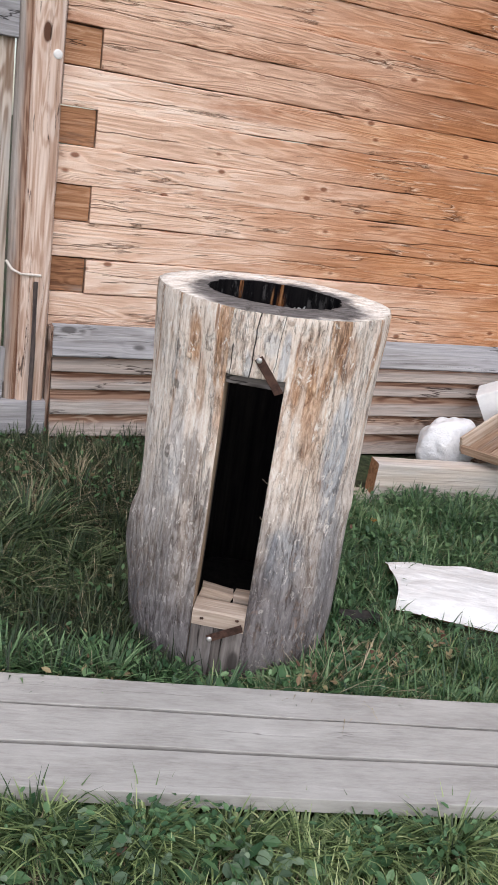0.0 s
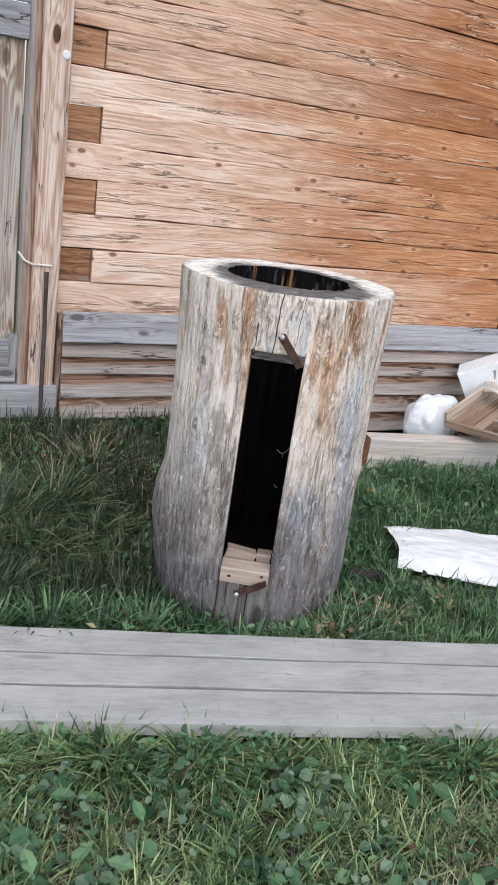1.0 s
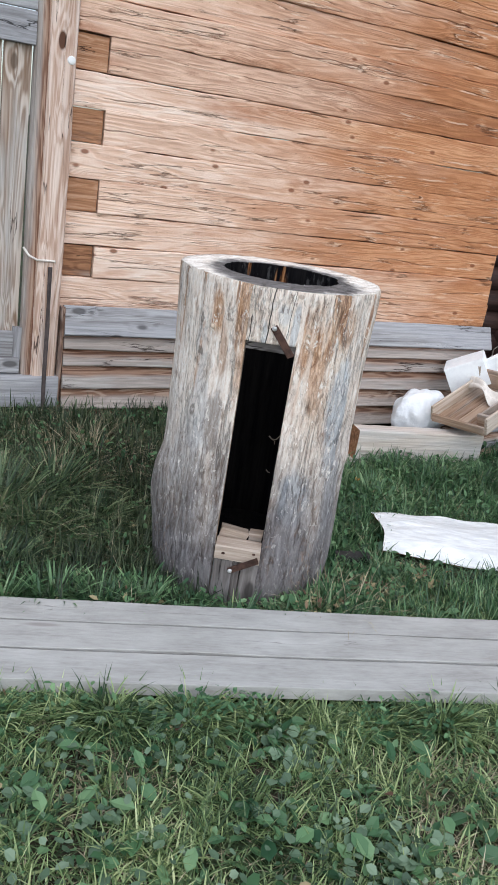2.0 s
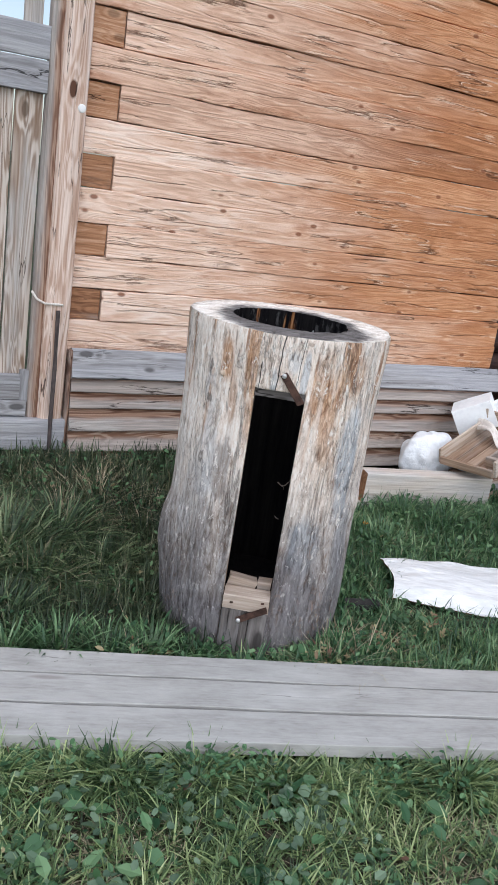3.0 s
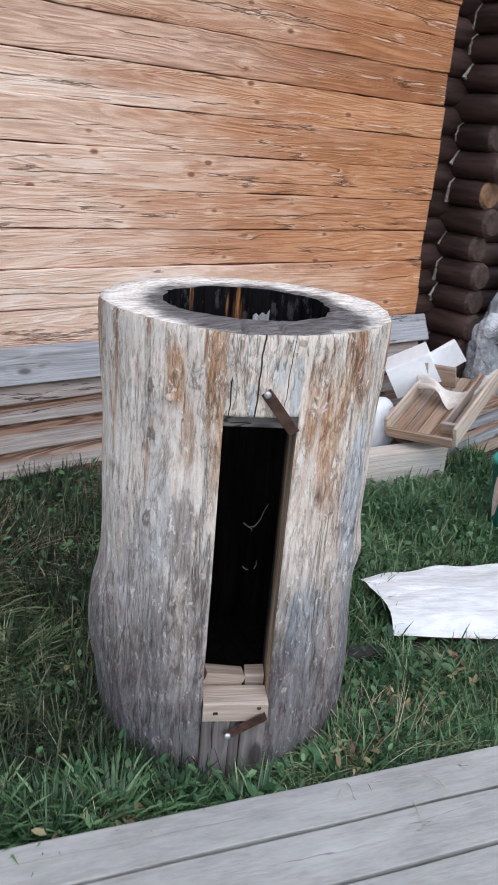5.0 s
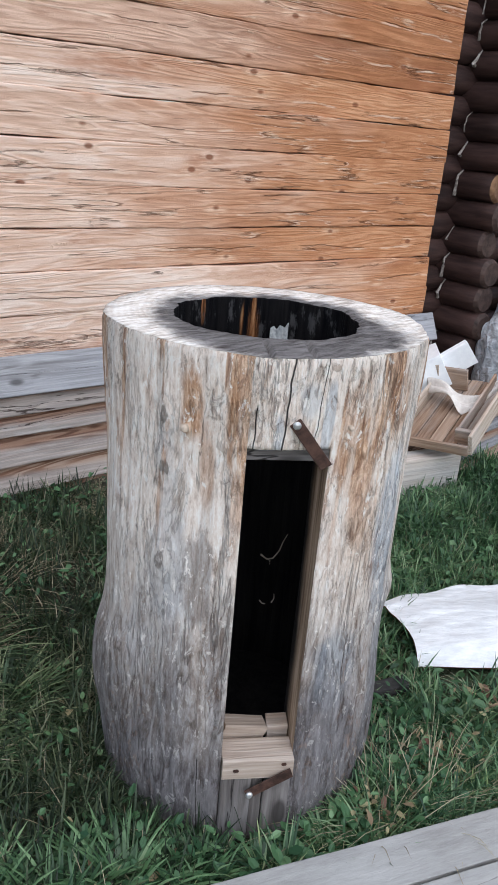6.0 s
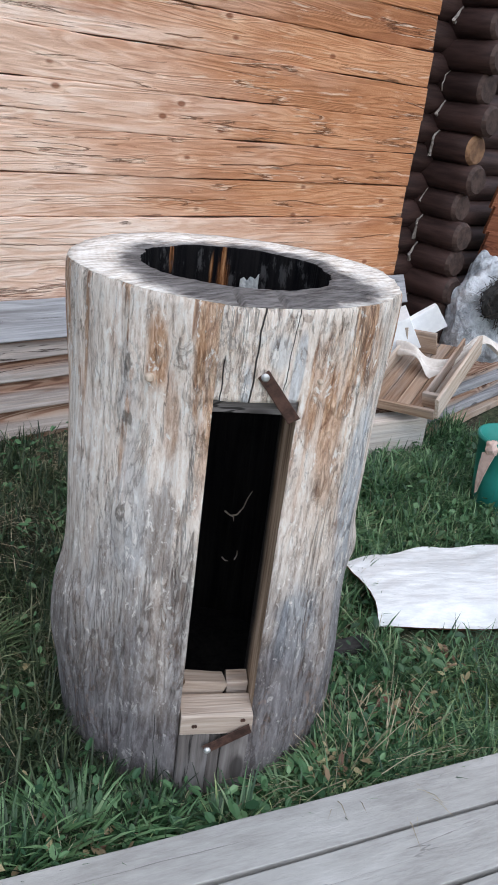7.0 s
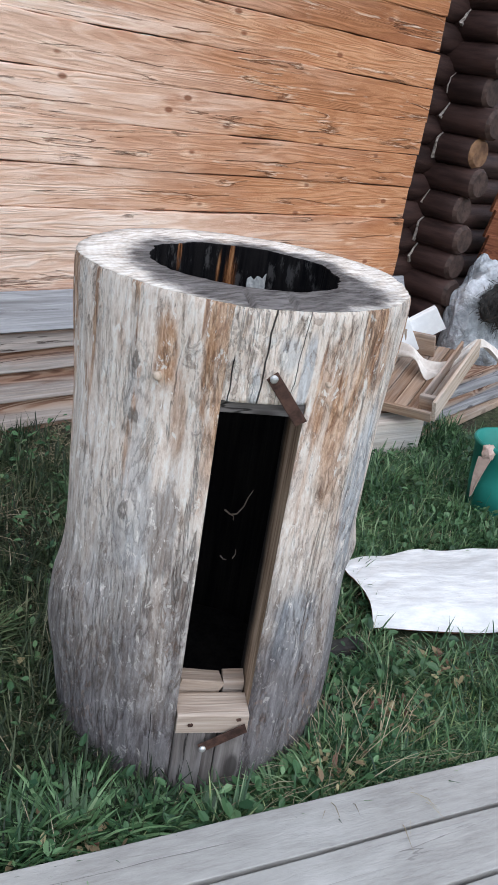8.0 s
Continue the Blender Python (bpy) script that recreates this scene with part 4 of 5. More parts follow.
part("shell", make_shell(), [LOGSKIN, LOGTOP, CHAR_SHADE, CHEEK], hive)
FACE = pose(0, 0, 0, 0, 0, math.degrees(OPEN_A) - 270) # local frame: -y looks out of the opening
part("floor_disc", lathe([(0.21, 0.10), (0.215, 0.13), (0.02, 0.132)], 24), CHAR_SHADE, hive)
for i, (x, w, zt) in enumerate([(-0.048, 0.072, 0.174), (0.004, 0.028, 0.172), (0.052, 0.064, 0.17)]):
    part("plug_board", timber(0.24, 0.05, w, 0.004, 8, 0.003, 200 + i), PLUG, hive, at=FACE @ pose(x, -0.329 + 0.003 * i, zt - 0.118, 0, 90, 0))
part("sill_board", timber(0.168, 0.075, 0.056, 0.004, 14, 0.004, 210, 0.004), SILL, hive, "pale nailed sill board", at=FACE @ pose(0.0, -0.326, 0.205, 4, 0, 0))
for x in (-0.055, -0.05, 0.058, 0.062):
    part("sill_nail", lathe([(0.004, 0), (0.004, 0.003)], 8), RUST, hive, at=FACE @ pose(x, -0.3635, 0.21 + 0.12 * x, 90, 0, 0))
part("lintel", timber(0.17, 0.06, 0.03, 0.004, 6, 0.002, 211), PLUG, hive, "dark brown lintel strip", at=FACE @ pose(0, -0.31, 0.988))
part("wood_scrap", timber(0.10, 0.05, 0.055, 0.004, 22, 0.018, 212, 0.014), SILL, hive, "splintered pale wood scrap", at=FACE @ pose(-0.03, -0.255, 0.235, 0, 8, 4))
part("wood_scrap", timber(0.05, 0.05, 0.05, 0.006, 5, 0.005, 213, 0.006), CRATE, hive, "brown wood block", at=FACE @ pose(0.058, -0.255, 0.235))


def strip(z, x, ang, name, lab):
    s = part(name, timber(0.118, 0.004, 0.026, 0.0018, 12, 0.0022, 220, 0.006), RUST, hive, lab, at=FACE @ pose(x, -0.37, z, 0, ang, 0))
    return s


top_latch = strip(1.02, 0.036, 52, "latch_strip", "rusty pivoting iron strip")
part("nail_head", lathe([(0.008, 0), (0.0085, 0.004), (0.005, 0.008), (0.002, 0.0085)], 12), NAIL, top_latch, at=pose(-0.052, -0.002, 0, 90, 0, 0))
low_latch = strip(0.166, 0.027, -30, "latch_strip", "rusty pivoting iron strip")
part("nail_head", lathe([(0.008, 0), (0.0085, 0.004), (0.005, 0.008), (0.002, 0.0085)], 12), NAIL, low_latch, at=pose(-0.052, -0.002, 0, 90, 0, 0))
part("wooden_peg", lathe([(0.0055, 0), (0.006, 0.008), (0.004, 0.011), (0.0015, 0.012)], 10), RESIN, hive, at=pose(2.097 - LOG_AT[0], 1.995 - LOG_AT[1], 1.05) @ pose(0, 0, 0, 90, 0, -12))
part("branch_stub", lathe([(0.009, 0), (0.009, 0.01), (0.0055, 0.015), (0.002, 0.016)], 10, 0.003, 4), RESIN, hive, "pale cut branch stub", at=pose(1.844 - LOG_AT[0], 2.205 - LOG_AT[1], 1.022) @ pose(0, 0, 0, 90, 0, -62))
part("inner_stick", tube([(0.03, 0.06, 0.562), (0.046, 0.055, 0.551), (0.062, 0.05, 0.556), (0.078, 0.052, 0.578), (0.086, 0.055, 0.602), (0.098, 0.06, 0.622)], 0.0024, 6, 0.35), TWINE_GREY, hive, "pale forked stick inside", at=FACE @ pose(0.02, 0, -0.025))
part("inner_stick", tube([(0.046, 0.055, 0.551), (0.056, 0.06, 0.544), (0.058, 0.062, 0.53)], 0.0014, 5, 0.5), TWINE_GREY, hive, "pale fork of the stick inside", at=FACE @ pose(0.02, 0, -0.025))
part("inner_stick", tube([(0.062, 0.08, 0.383), (0.07, 0.072, 0.377), (0.079, 0.076, 0.374)], 0.0019, 6, 0.5), TWINE_GREY, hive, "pale splinter inside", at=FACE)
part("inner_stick", tube([(0.098, 0.085, 0.372), (0.104, 0.083, 0.386), (0.103, 0.085, 0.4)], 0.0016, 6, 0.5), TWINE_GREY, hive, "pale splinter inside", at=FACE)
part("mesh_patch", sheet(6, 6, lambda u, v: (0.045 * (u - 0.5), 0.006 * math.sin(u * 7) * v, 0.075 * v - 0.012 * (1 - u) * v + 0.006 * math.sin(u * 14) * v), 0.003), COMB, hive, "torn grey mesh patch", at=pose(0.148, 0.122, 1.058, -6, 0, -44))

# ---- walkway ----
walkway = thing("walkway", "grey weathered plank walkway laid across the lawn", "boardwalk", pose(1.31, 2.087, -0.03, 0, 0, -17.27))
edge = 0.0
for i, w in enumerate((0.139, 0.155, 0.160)):
    part("plank", timber(8.0, w - 0.011, 0.045, 0.0025, 60, 0.004, 300 + i), WALK, walkway, at=pose(1.2, -edge - w / 2, 0.0875 + 0.002 * (i % 2)))
    edge += w
for x in (-2.2, -0.7, 0.8, 2.3, 3.8):
    part("joist", timber(0.34, 0.07, 0.065, 0.006, 4, 0.003, 310), GREY, walkway, at=pose(x, -0.2, 0.031, 0, 0, 90))

# ---- things along the wall ----
bm = timber(0.82, 0.11, 0.18, 0.008, 16, 0.004, 320, 0.004)
bm.faces.ensure_lookup_table()
for f in bm.faces[-2:]:
    f.material_index = 1
single("timber_beam", bm, [BEAM, ENDGRAIN], "pale squared timber offcut with brown ends lying in the grass", "beam", pose(3.76, 3.26, 0.112, 0, 0, -9.5))
single("flat_board", timber(0.95, 0.16, 0.022, 0.004, 8, 0.003, 321), BEAM, "pale board lying under the squared offcut", "board", pose(3.72, 3.245, 0.012, 0, 0, -9.5))


def crumple(rx, ry, rz, seed, amp, fr=1.0):
    bm = bmesh.new()
    bmesh.ops.create_icosphere(bm, subdivisions=5, radius=1.0)
    for v in bm.verts:
        p = v.co.copy()
        f = 1 + amp * 0.8 * hash3(p, seed, (1.4, 1.4, 1.4)) + amp * 0.6 * abs(hash3(p, seed + 1, (3.5 * fr, 3.5 * fr, 2.6 * fr))) + amp * 0.1 * abs(hash3(p, seed + 2, (8 * fr, 8 * fr, 6 * fr)))
        v.co = Vector((p.x * rx * f, p.y * ry * f, max(p.z * f, -0.72) * rz))
    for f in bm.faces:
        f.smooth = True
    return bm


single("plastic_bag", crumple(0.185, 0.13, 0.17, 5, 0.2, 0.62), BAG, "stuffed crumpled white plastic bag against the wall", "bag", pose(3.965, 3.54, 0.185))

foam = thing("foam_box", "broken white foam box leaning among the scrap", "box", pose(4.42, 3.56, 0.265))
part("foam_block", timber(0.25, 0.2, 0.18, 0.006, 12, 0.004, 330, 0.006), FOAM, foam, at=pose(-0.06, 0.06, 0.19, 0, 0, -45) @ pose(0, 0, 0, 6, -30, 0))
part("foam_slab", timber(0.29, 0.035, 0.15, 0.004, 14, 0.005, 331, 0.008), FOAM, foam, "torn white foam slab", at=pose(0.06, -0.01, 0.235, 0, 0, -42) @ pose(0, 0, 0, 16, -38, 0))

# slatted tray, leaning up and away
A, B = Vector((3.90, 3.35, 0.245)), Vector((4.015, 3.03, 0.27))
U, V = B - A, Vector((0.62, 0.20, 0.18))
su, sv = U.length, V.length
un, vn = U.normalized(), V.normalized()
nn = un.cross(vn).normalized()
vn = nn.cross(un)
basis = Matrix((vn, -un, nn)).transposed().to_4x4()
mid = (A + B) / 2 + V / 2
tray = thing("slatted_tray", "shallow wooden slatted tray tipped on the scrap pile", "crate", Matrix.Translation(mid) @ basis)
for i in range(5):
    part("tray_slat", timber(sv, su / 5 - 0.005, 0.012, 0.002, 8, 0.003, 340 + i), CRATE, tray, at=pose(0, (i - 2) * su / 5, 0.0))
part("tray_side", timber(sv, 0.016, 0.085, 0.003, 8, 0.003, 345), CRATE_PALE, tray, at=pose(0, su / 2 + 0.008, 0.036))
part("tray_side", timber(sv, 0.018, 0.1, 0.003, 8, 0.003, 346), CRATE_PALE, tray, "pale outer side board of the tray", at=pose(0, -su / 2 - 0.008, 0.042))
part("tray_divider", timber(sv * 0.86, 0.014, 0.06, 0.003, 8, 0.003, 347), CRATE, tray, at=pose(0.04, -su / 2 + 0.075, 0.036))
part("tray_block", timber(0.085, 0.03, 0.07, 0.004, 4, 0.003, 348), CRATE, tray, "brown corner block", at=pose(-sv / 2 + 0.075, -su / 2 + 0.04, 0.04, 0, 0, 90))
part("tray_end", timber(su, 0.018, 0.05, 0.003, 6, 0.003, 349), CRATE, tray, at=pose(-sv / 2 - 0.006, 0, 0.014, 0, 0, 90))
part("tray_end", timber(su * 0.45, 0.018, 0.12, 0.003, 6, 0.003, 350), CRATE, tray, "raised broken end board", at=pose(sv / 2 - 0.12, su * 0.27, 0.066, 0, 0, 90))
part("tray_post", timber(0.15, 0.03, 0.05, 0.004, 4, 0.003, 351), CRATE_PALE, tray, "pale upright post of the tray", at=pose(sv / 2 - 0.14, su * 0.5, 0.08, 0, 90, 0))


FOLD = [Vector(p) for p in ((4.30, 3.52, 0.43), (4.29, 3.40, 0.45), (4.30, 3.31, 0.395), (4.42, 3.27, 0.40), (4.58, 3.29, 0.455), (4.72, 3.30, 0.50), (4.76, 3.24, 0.47), (4.80, 3.14, 0.41), (4.92, 3.10, 0.405), (5.02, 3.08, 0.39))]


def drape(u, v):
    """A cloth strip that sags between the boards it hangs over."""
    t = u * (len(FOLD) - 1.001)
    k = int(t)
    t -= k
    p = [FOLD[max(0, min(len(FOLD) - 1, k + d))] for d in (-1, 0, 1, 2)]
    c = 0.5 * (2 * p[1] + (p[2] - p[0]) * t + (2 * p[0] - 5 * p[1] + 4 * p[2] - p[3]) * t * t + (3 * p[1] - p[0] - 3 * p[2] + p[3]) * t ** 3)
    w = 0.1 + 0.03 * math.sin(u * 11)
    ripple = 0.010 * math.sin(v * 9 + u * 7) + 0.006 * math.sin(v * 17 - u * 23)
    return c + Vector((-0.62, -0.70, -0.42 + 0.2 * math.sin(u * 13))) * (w * (v - 0.3)) + Vector((0, 0, ripple))


single("cloth_strip", sheet(90, 18, drape, 0.004), CLOTH, "off-white cloth strip draped over the slatted tray", "cloth", pose(0, 0, 0), smooth=True)

stack_at = pose(4.78, 3.55, 0.0, 0, 0, 9)
for i, (dx, dy, z, w, rot, mt, lab) in enumerate([(0, -0.03, 0.035, 0.42, 1, CRATE, "brown weathered plank at the bottom of the stack"), (0.02, 0.0, 0.082, 0.40, -1, GREY, "grey weathered plank in the stack"),
                                                  (-0.01, 0.02, 0.129, 0.40, 2, SKIRT, "brown and grey weathered plank in the stack"), (0.03, 0.01, 0.176, 0.38, -1, GREY, "grey weathered plank in the stack"),
                                                  (0.01, 0.03, 0.222, 0.36, 1, SKIRT, "weathered plank on top of the stack")]):
    single("stacked_plank", timber(1.38, w, 0.041, 0.004, 16, 0.005, 360 + i, 0.006), mt, lab, "plank", stack_at @ pose(dx, dy, z, 0, 0, rot), group="plank stack")

sack = thing("root_sack", "torn white plastic sack full of dry dark roots", "sack", pose(5.23, 3.60, 0.20))
part("sack_skin", crumple(0.24, 0.17, 0.34, 15, 0.36, 0.9), SACK, sack, at=pose(0, 0.06, 0.25))
rng = np.random.default_rng(4)
bm = bmesh.new()
for i in range(420):
    a, b = rng.uniform(0, 2 * math.pi), rng.uniform(0, 1) ** 0.5
    c = Vector((0.19 * b * math.cos(a) - 0.10, -0.17 + 0.05 * rng.normal(), 0.43 + 0.13 * b * math.sin(a)))
    d = Vector(rng.normal(size=3)).normalized() * rng.uniform(0.03, 0.09)
    t = tube([c - d, c + Vector(rng.normal(size=3)) * 0.012, c + d], rng.uniform(0.0012, 0.003), 3, 0.6)
    me = bpy.data.meshes.new("tmp")
    t.to_mesh(me)
    t.free()
    bm.from_mesh(me)
    bpy.data.meshes.remove(me)
tagged(part("roots", bm, TWIG, sack, "tangle of dry dark roots"), kind="stuff")
part("root_mass", crumple(0.18, 0.06, 0.13, 25, 0.3), CLAD, sack, at=pose(-0.10, -0.12, 0.43))

bucket = thing("bucket", "green plastic bucket with a pink rag on its rim", "bucket", pose(4.02, 2.60, 0.0))
part("bucket_body", lathe([(0.105, 0.0), (0.112, 0.004), (0.128, 0.16), (0.1285, 0.162), (0.142, 0.315), (0.150, 0.317), (0.152, 0.33), (0.147, 0.338), (0.138, 0.335), (0.122, 0.15), (0.104, 0.012)], 48), BUCKET, bucket, smooth=True)
part("rag_knot", crumple(0.03, 0.025, 0.035, 35, 0.35), PINK, bucket, "dusty pink knotted rag", at=pose(-0.148, 0.0, 0.31))
part("rag_tail", sheet(12, 4, lambda u, v: (-0.158 + 0.025 * u - 0.01 * math.sin(u * 3), 0.004 + 0.05 * (v - 0.5) * (1.2 - u) + 0.03 * u, 0.29 - 0.2 * u + 0.01 * math.sin(v * 5)), 0.004), PINK, bucket)

# white bark sheet on the grass: axis runs away at a slant, edges torn
def bark_fn(u, v):
    x = 1.02 * u
    lo = -0.165 + 0.012 * math.sin(x * 9 + 2)
    hi = 0.19 + 0.08 * float(smooth01(0.0, 0.16, x)) + 0.07 * float(smooth01(0.12, 0.42, x)) + 0.008 * math.sin(x * 23)
    y = lo + (hi - lo) * v
    end = max(0.0, 1 - u / 0.2)
    x += end * (0.014 * math.sin(math.pi * min(1.0, v * 1.2)) ** 2 * (v < 0.84) - 0.02 * max(0.0, v - 0.7) / 0.3)
    curl = 0.055 * float(1 - smooth01(-0.175, -0.07, y))
    back = 0.03 * float(smooth01(0.12, 0.34, y))
    return (x, y + 0.35 * curl, 0.072 - 0.8 * curl - back + 0.008 * math.sin(x * 8 + 1) + 0.006 * hash3((u, v, 0), 3, (9, 9, 1)))


bm = sheet(64, 30, bark_fn, 0.006)
bm.normal_update()
for f in bm.faces:
    f.material_index = 1 if f.normal.z < 0.35 else 0
bark = single("bark_sheet", bm, [BARK, BARK_IN], "curled white birch bark sheet lying on the grass", "bark", pose(2.885, 2.36, 0.0, 0, 0, -27), smooth=False)

single("charred_scrap", timber(0.16, 0.05, 0.03, 0.006, 10, 0.006, 400, 0.01), CLAD, "small charred black wood scrap in the grass", "wood scrap", pose(2.66, 2.235, 0.025, 0, 0, -15))


# ---- grass and weeds ----
RNG = np.random.default_rng(11)
WALK_A = radians(-17.27)


def walk_coords(x, y):
    dx, dy = x - 1.31, y - 2.087
    return dx * math.cos(WALK_A) + dy * math.sin(WALK_A), -dx * math.sin(WALK_A) + dy * math.cos(WALK_A)


def free_ground(x, y, margin=0.0):
    """Where plants can root: not under the walkway, the log, the wall or the things that lie about."""
    _, wv = walk_coords(x, y)
    ok = (wv > 0.0 + margin) | (wv < -0.455 - margin)
    ok &= np.hypot(x - LOG_AT[0], y - LOG_AT[1]) > 0.372 + margin
    ok &= y < 3.80
    bx, by = x - 3.745, y - 3.262
    c, s = math.cos(radians(-9.5)), math.sin(radians(-9.5))
    ok &= ~((np.abs(bx * c + by * s) < 0.46) & (np.abs(-bx * s + by * c) < 0.075))
    ok &= ~((x > 3.2) & (y > 3.3))
    ok &= ~((x > 4.08) & (y > 3.24 + 0.15 * (x - 4.1)))
    ok &= np.hypot(x - 4.02, y - 2.60) > 0.125
    kx, ky = x - 2.9, y - 2.36
    c, s = math.cos(radians(-27)), math.sin(radians(-27))
    u, v = kx * c + ky * s, -kx * s + ky * c
    ok &= ~((u > 0.02) & (u < 1.0) & (v > -0.235) & (v < 0.2 + 0.15 * smooth01(0.0, 0.4, u)))
    return ok


def blades(name, roots, length, width, lean, heading, mat, label, category, droop=0.5):
    """Tapered curved blades, five triangles each, as one mesh."""
    n = len(roots)
    z = ground_z(roots[:, 0], roots[:, 1])
    base = np.column_stack([roots, z - 0.004])
    dirx, diry = np.cos(heading), np.sin(heading)
    side = np.column_stack([-diry, dirx, np.zeros(n)])
    verts = []
    for t, wf in ((0.0, 1.0), (0.38, 0.9), (0.72, 0.62)):
        out = length * (np.sin(lean) * t + droop * lean * t * t * 0.5)
        up = length * (np.cos(lean) * t - droop * lean * 0.45 * t * t)
        p = base + np.column_stack([dirx * out, diry * out, up])
        verts += [p - side * (width * wf / 2)[:, None], p + side * (width * wf / 2)[:, None]]
    out = length * (np.sin(lean) + droop * lean * 0.5)
    up = length * np.maximum(0.02, np.cos(lean) - droop * lean * 0.55)
    verts.append(base + np.column_stack([dirx * out, diry * out, up]))
    v = np.stack(verts, 1).reshape(-1, 3)
    o = np.arange(n)[:, None] * 7
    quads = np.concatenate([o + [0, 1, 3, 2], o + [2, 3, 5, 4]], 0)
    tris = o + [4, 5, 6]
    me = bpy.data.meshes.new(name)
    me.from_pydata(v.tolist(), [], quads.tolist() + tris.tolist())
    me.materials.append(mat)
    return tagged(new(name, me), label, category, kind="stuff")


def scatter(n, x0, x1, y0, y1, clump, spread):
    """Root points in loose clumps."""
    c = np.column_stack([RNG.uniform(x0, x1, clump), RNG.uniform(y0, y1, clump)])
    p = c[RNG.integers(0, clump, n)] + RNG.normal(0, spread, (n, 2))
    q = np.column_stack([RNG.uniform(x0, x1, n), RNG.uniform(y0, y1, n)])
    pick = RNG.random(n) < 0.6
    r = np.where(pick[:, None], p, q)
    return r[free_ground(r[:, 0], r[:, 1])]


def lawn(name, n, box, clump, spread, ln, wd, lean, mat, label, droop=0.5):
    r = scatter(n, *box, clump, spread)
    k = len(r)
    blades(name, r, RNG.uniform(*ln, k) * RNG.uniform(0.6, 1.1, k), RNG.uniform(*wd, k), np.abs(RNG.normal(*lean, k)).clip(0.02, 1.35), RNG.uniform(0, 2 * math.pi, k), mat, label, "grass", droop)


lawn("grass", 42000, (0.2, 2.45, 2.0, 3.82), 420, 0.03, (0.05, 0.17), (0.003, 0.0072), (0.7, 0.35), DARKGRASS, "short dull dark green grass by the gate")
lawn("grass", 44000, (2.3, 4.6, 1.5, 3.4), 380, 0.028, (0.05, 0.17), (0.0035, 0.0085), (0.75, 0.35), GRASS, "lush green grass between walkway and scrap")
lawn("grass", 74000, (0.3, 4.2, -0.1, 1.95), 700, 0.022, (0.04, 0.13), (0.0028, 0.0068), (0.85, 0.35), LAWN, "trodden short grass before the walkway")
lawn("dry_grass", 8000, (0.2, 4.4, 2.0, 3.82), 160, 0.05, (0.05, 0.16), (0.002, 0.004), (0.9, 0.35), STRAW, "dry straw among the grass")
lawn("dry_grass", 5000, (0.4, 3.0, 3.45, 3.82), 60, 0.05, (0.03, 0.1), (0.002, 0.004), (1.15, 0.25), STRAW, "dry litter along the foot of the wall")
lawn("dry_grass", 24000, (0.3, 4.0, -0.1, 1.95), 200, 0.05, (0.03, 0.1), (0.0018, 0.004), (1.1, 0.25), STRAW, "dry straw on the trodden lawn")


def tuft(name, x, y, n, radius, ln, wd, spread, mat, label):
    a, d = RNG.uniform(0, 2 * math.pi, n), radius * np.sqrt(RNG.random(n))
    r = np.column_stack([x + d * np.cos(a), y + d * np.sin(a)])
    keep = free_ground(r[:, 0], r[:, 1], 0.0)
    r, a, d = r[keep], a[keep], d[keep]
    k = len(r)
    lean = (0.12 + spread * d / radius + np.abs(RNG.normal(0, 0.22, k))).clip(0.05, 1.25)
    blades(name, r, RNG.uniform(*ln, k), RNG.uniform(*wd, k), lean, a + RNG.normal(0, 0.5, k), mat, label, "grass tuft", 0.75)


for x, y, n, rad, l0, l1, sp in [(1.30, 2.95, 900, 0.17, 0.12, 0.34, 0.75), (1.55, 3.05, 550, 0.13, 0.12, 0.3, 0.75), (1.05, 2.75, 700, 0.17, 0.12, 0.3, 0.75),
                                 (1.42, 2.72, 500, 0.14, 0.12, 0.22, 0.7), (1.66, 2.80, 400, 0.13, 0.1, 0.2, 0.7), (1.12, 3.2, 500, 0.16, 0.13, 0.26, 0.7), (1.20, 2.45, 600, 0.15, 0.1, 0.2, 0.7),
                                 (1.66, 2.08, 420, 0.07, 0.10, 0.19, 0.75), (1.52, 2.12, 320, 0.08, 0.09, 0.17, 0.75), (1.35, 2.18, 320, 0.09, 0.09, 0.18, 0.7), (1.18, 2.2, 320, 0.08, 0.09, 0.18, 0.7), (1.80, 2.02, 220, 0.06, 0.07, 0.13, 0.7),
                                 (1.95, 1.95, 160, 0.05, 0.05, 0.10, 0.7), (2.12, 1.90, 160, 0.06, 0.05, 0.11, 0.8), (2.30, 1.92, 260, 0.08, 0.07, 0.15, 0.8), (2.48, 1.90, 220, 0.08, 0.06, 0.13, 0.8), (2.75, 2.75, 400, 0.15, 0.1, 0.18, 0.7), (3.2, 2.85, 400, 0.16, 0.1, 0.18, 0.7),
                                 (3.65, 2.95, 420, 0.16, 0.1, 0.2, 0.6), (3.5, 3.08, 260, 0.1, 0.1, 0.2, 0.6), (3.95, 2.9, 300, 0.13, 0.1, 0.18, 0.7), (2.65, 3.2, 300, 0.15, 0.08, 0.16, 0.7), (3.0, 3.1, 300, 0.15, 0.08, 0.16, 0.7)]:
    tuft("grass_tuft", x, y, int(n * 0.9), rad, (l0, l1), (0.007, 0.014) if x < 1.9 and y < 2.25 else (0.005, 0.0115), sp, BRIGHT if x < 1.9 and y < 2.25 else SEDGE if x < 1.8 else GRASS, "arching tuft of long green grass")
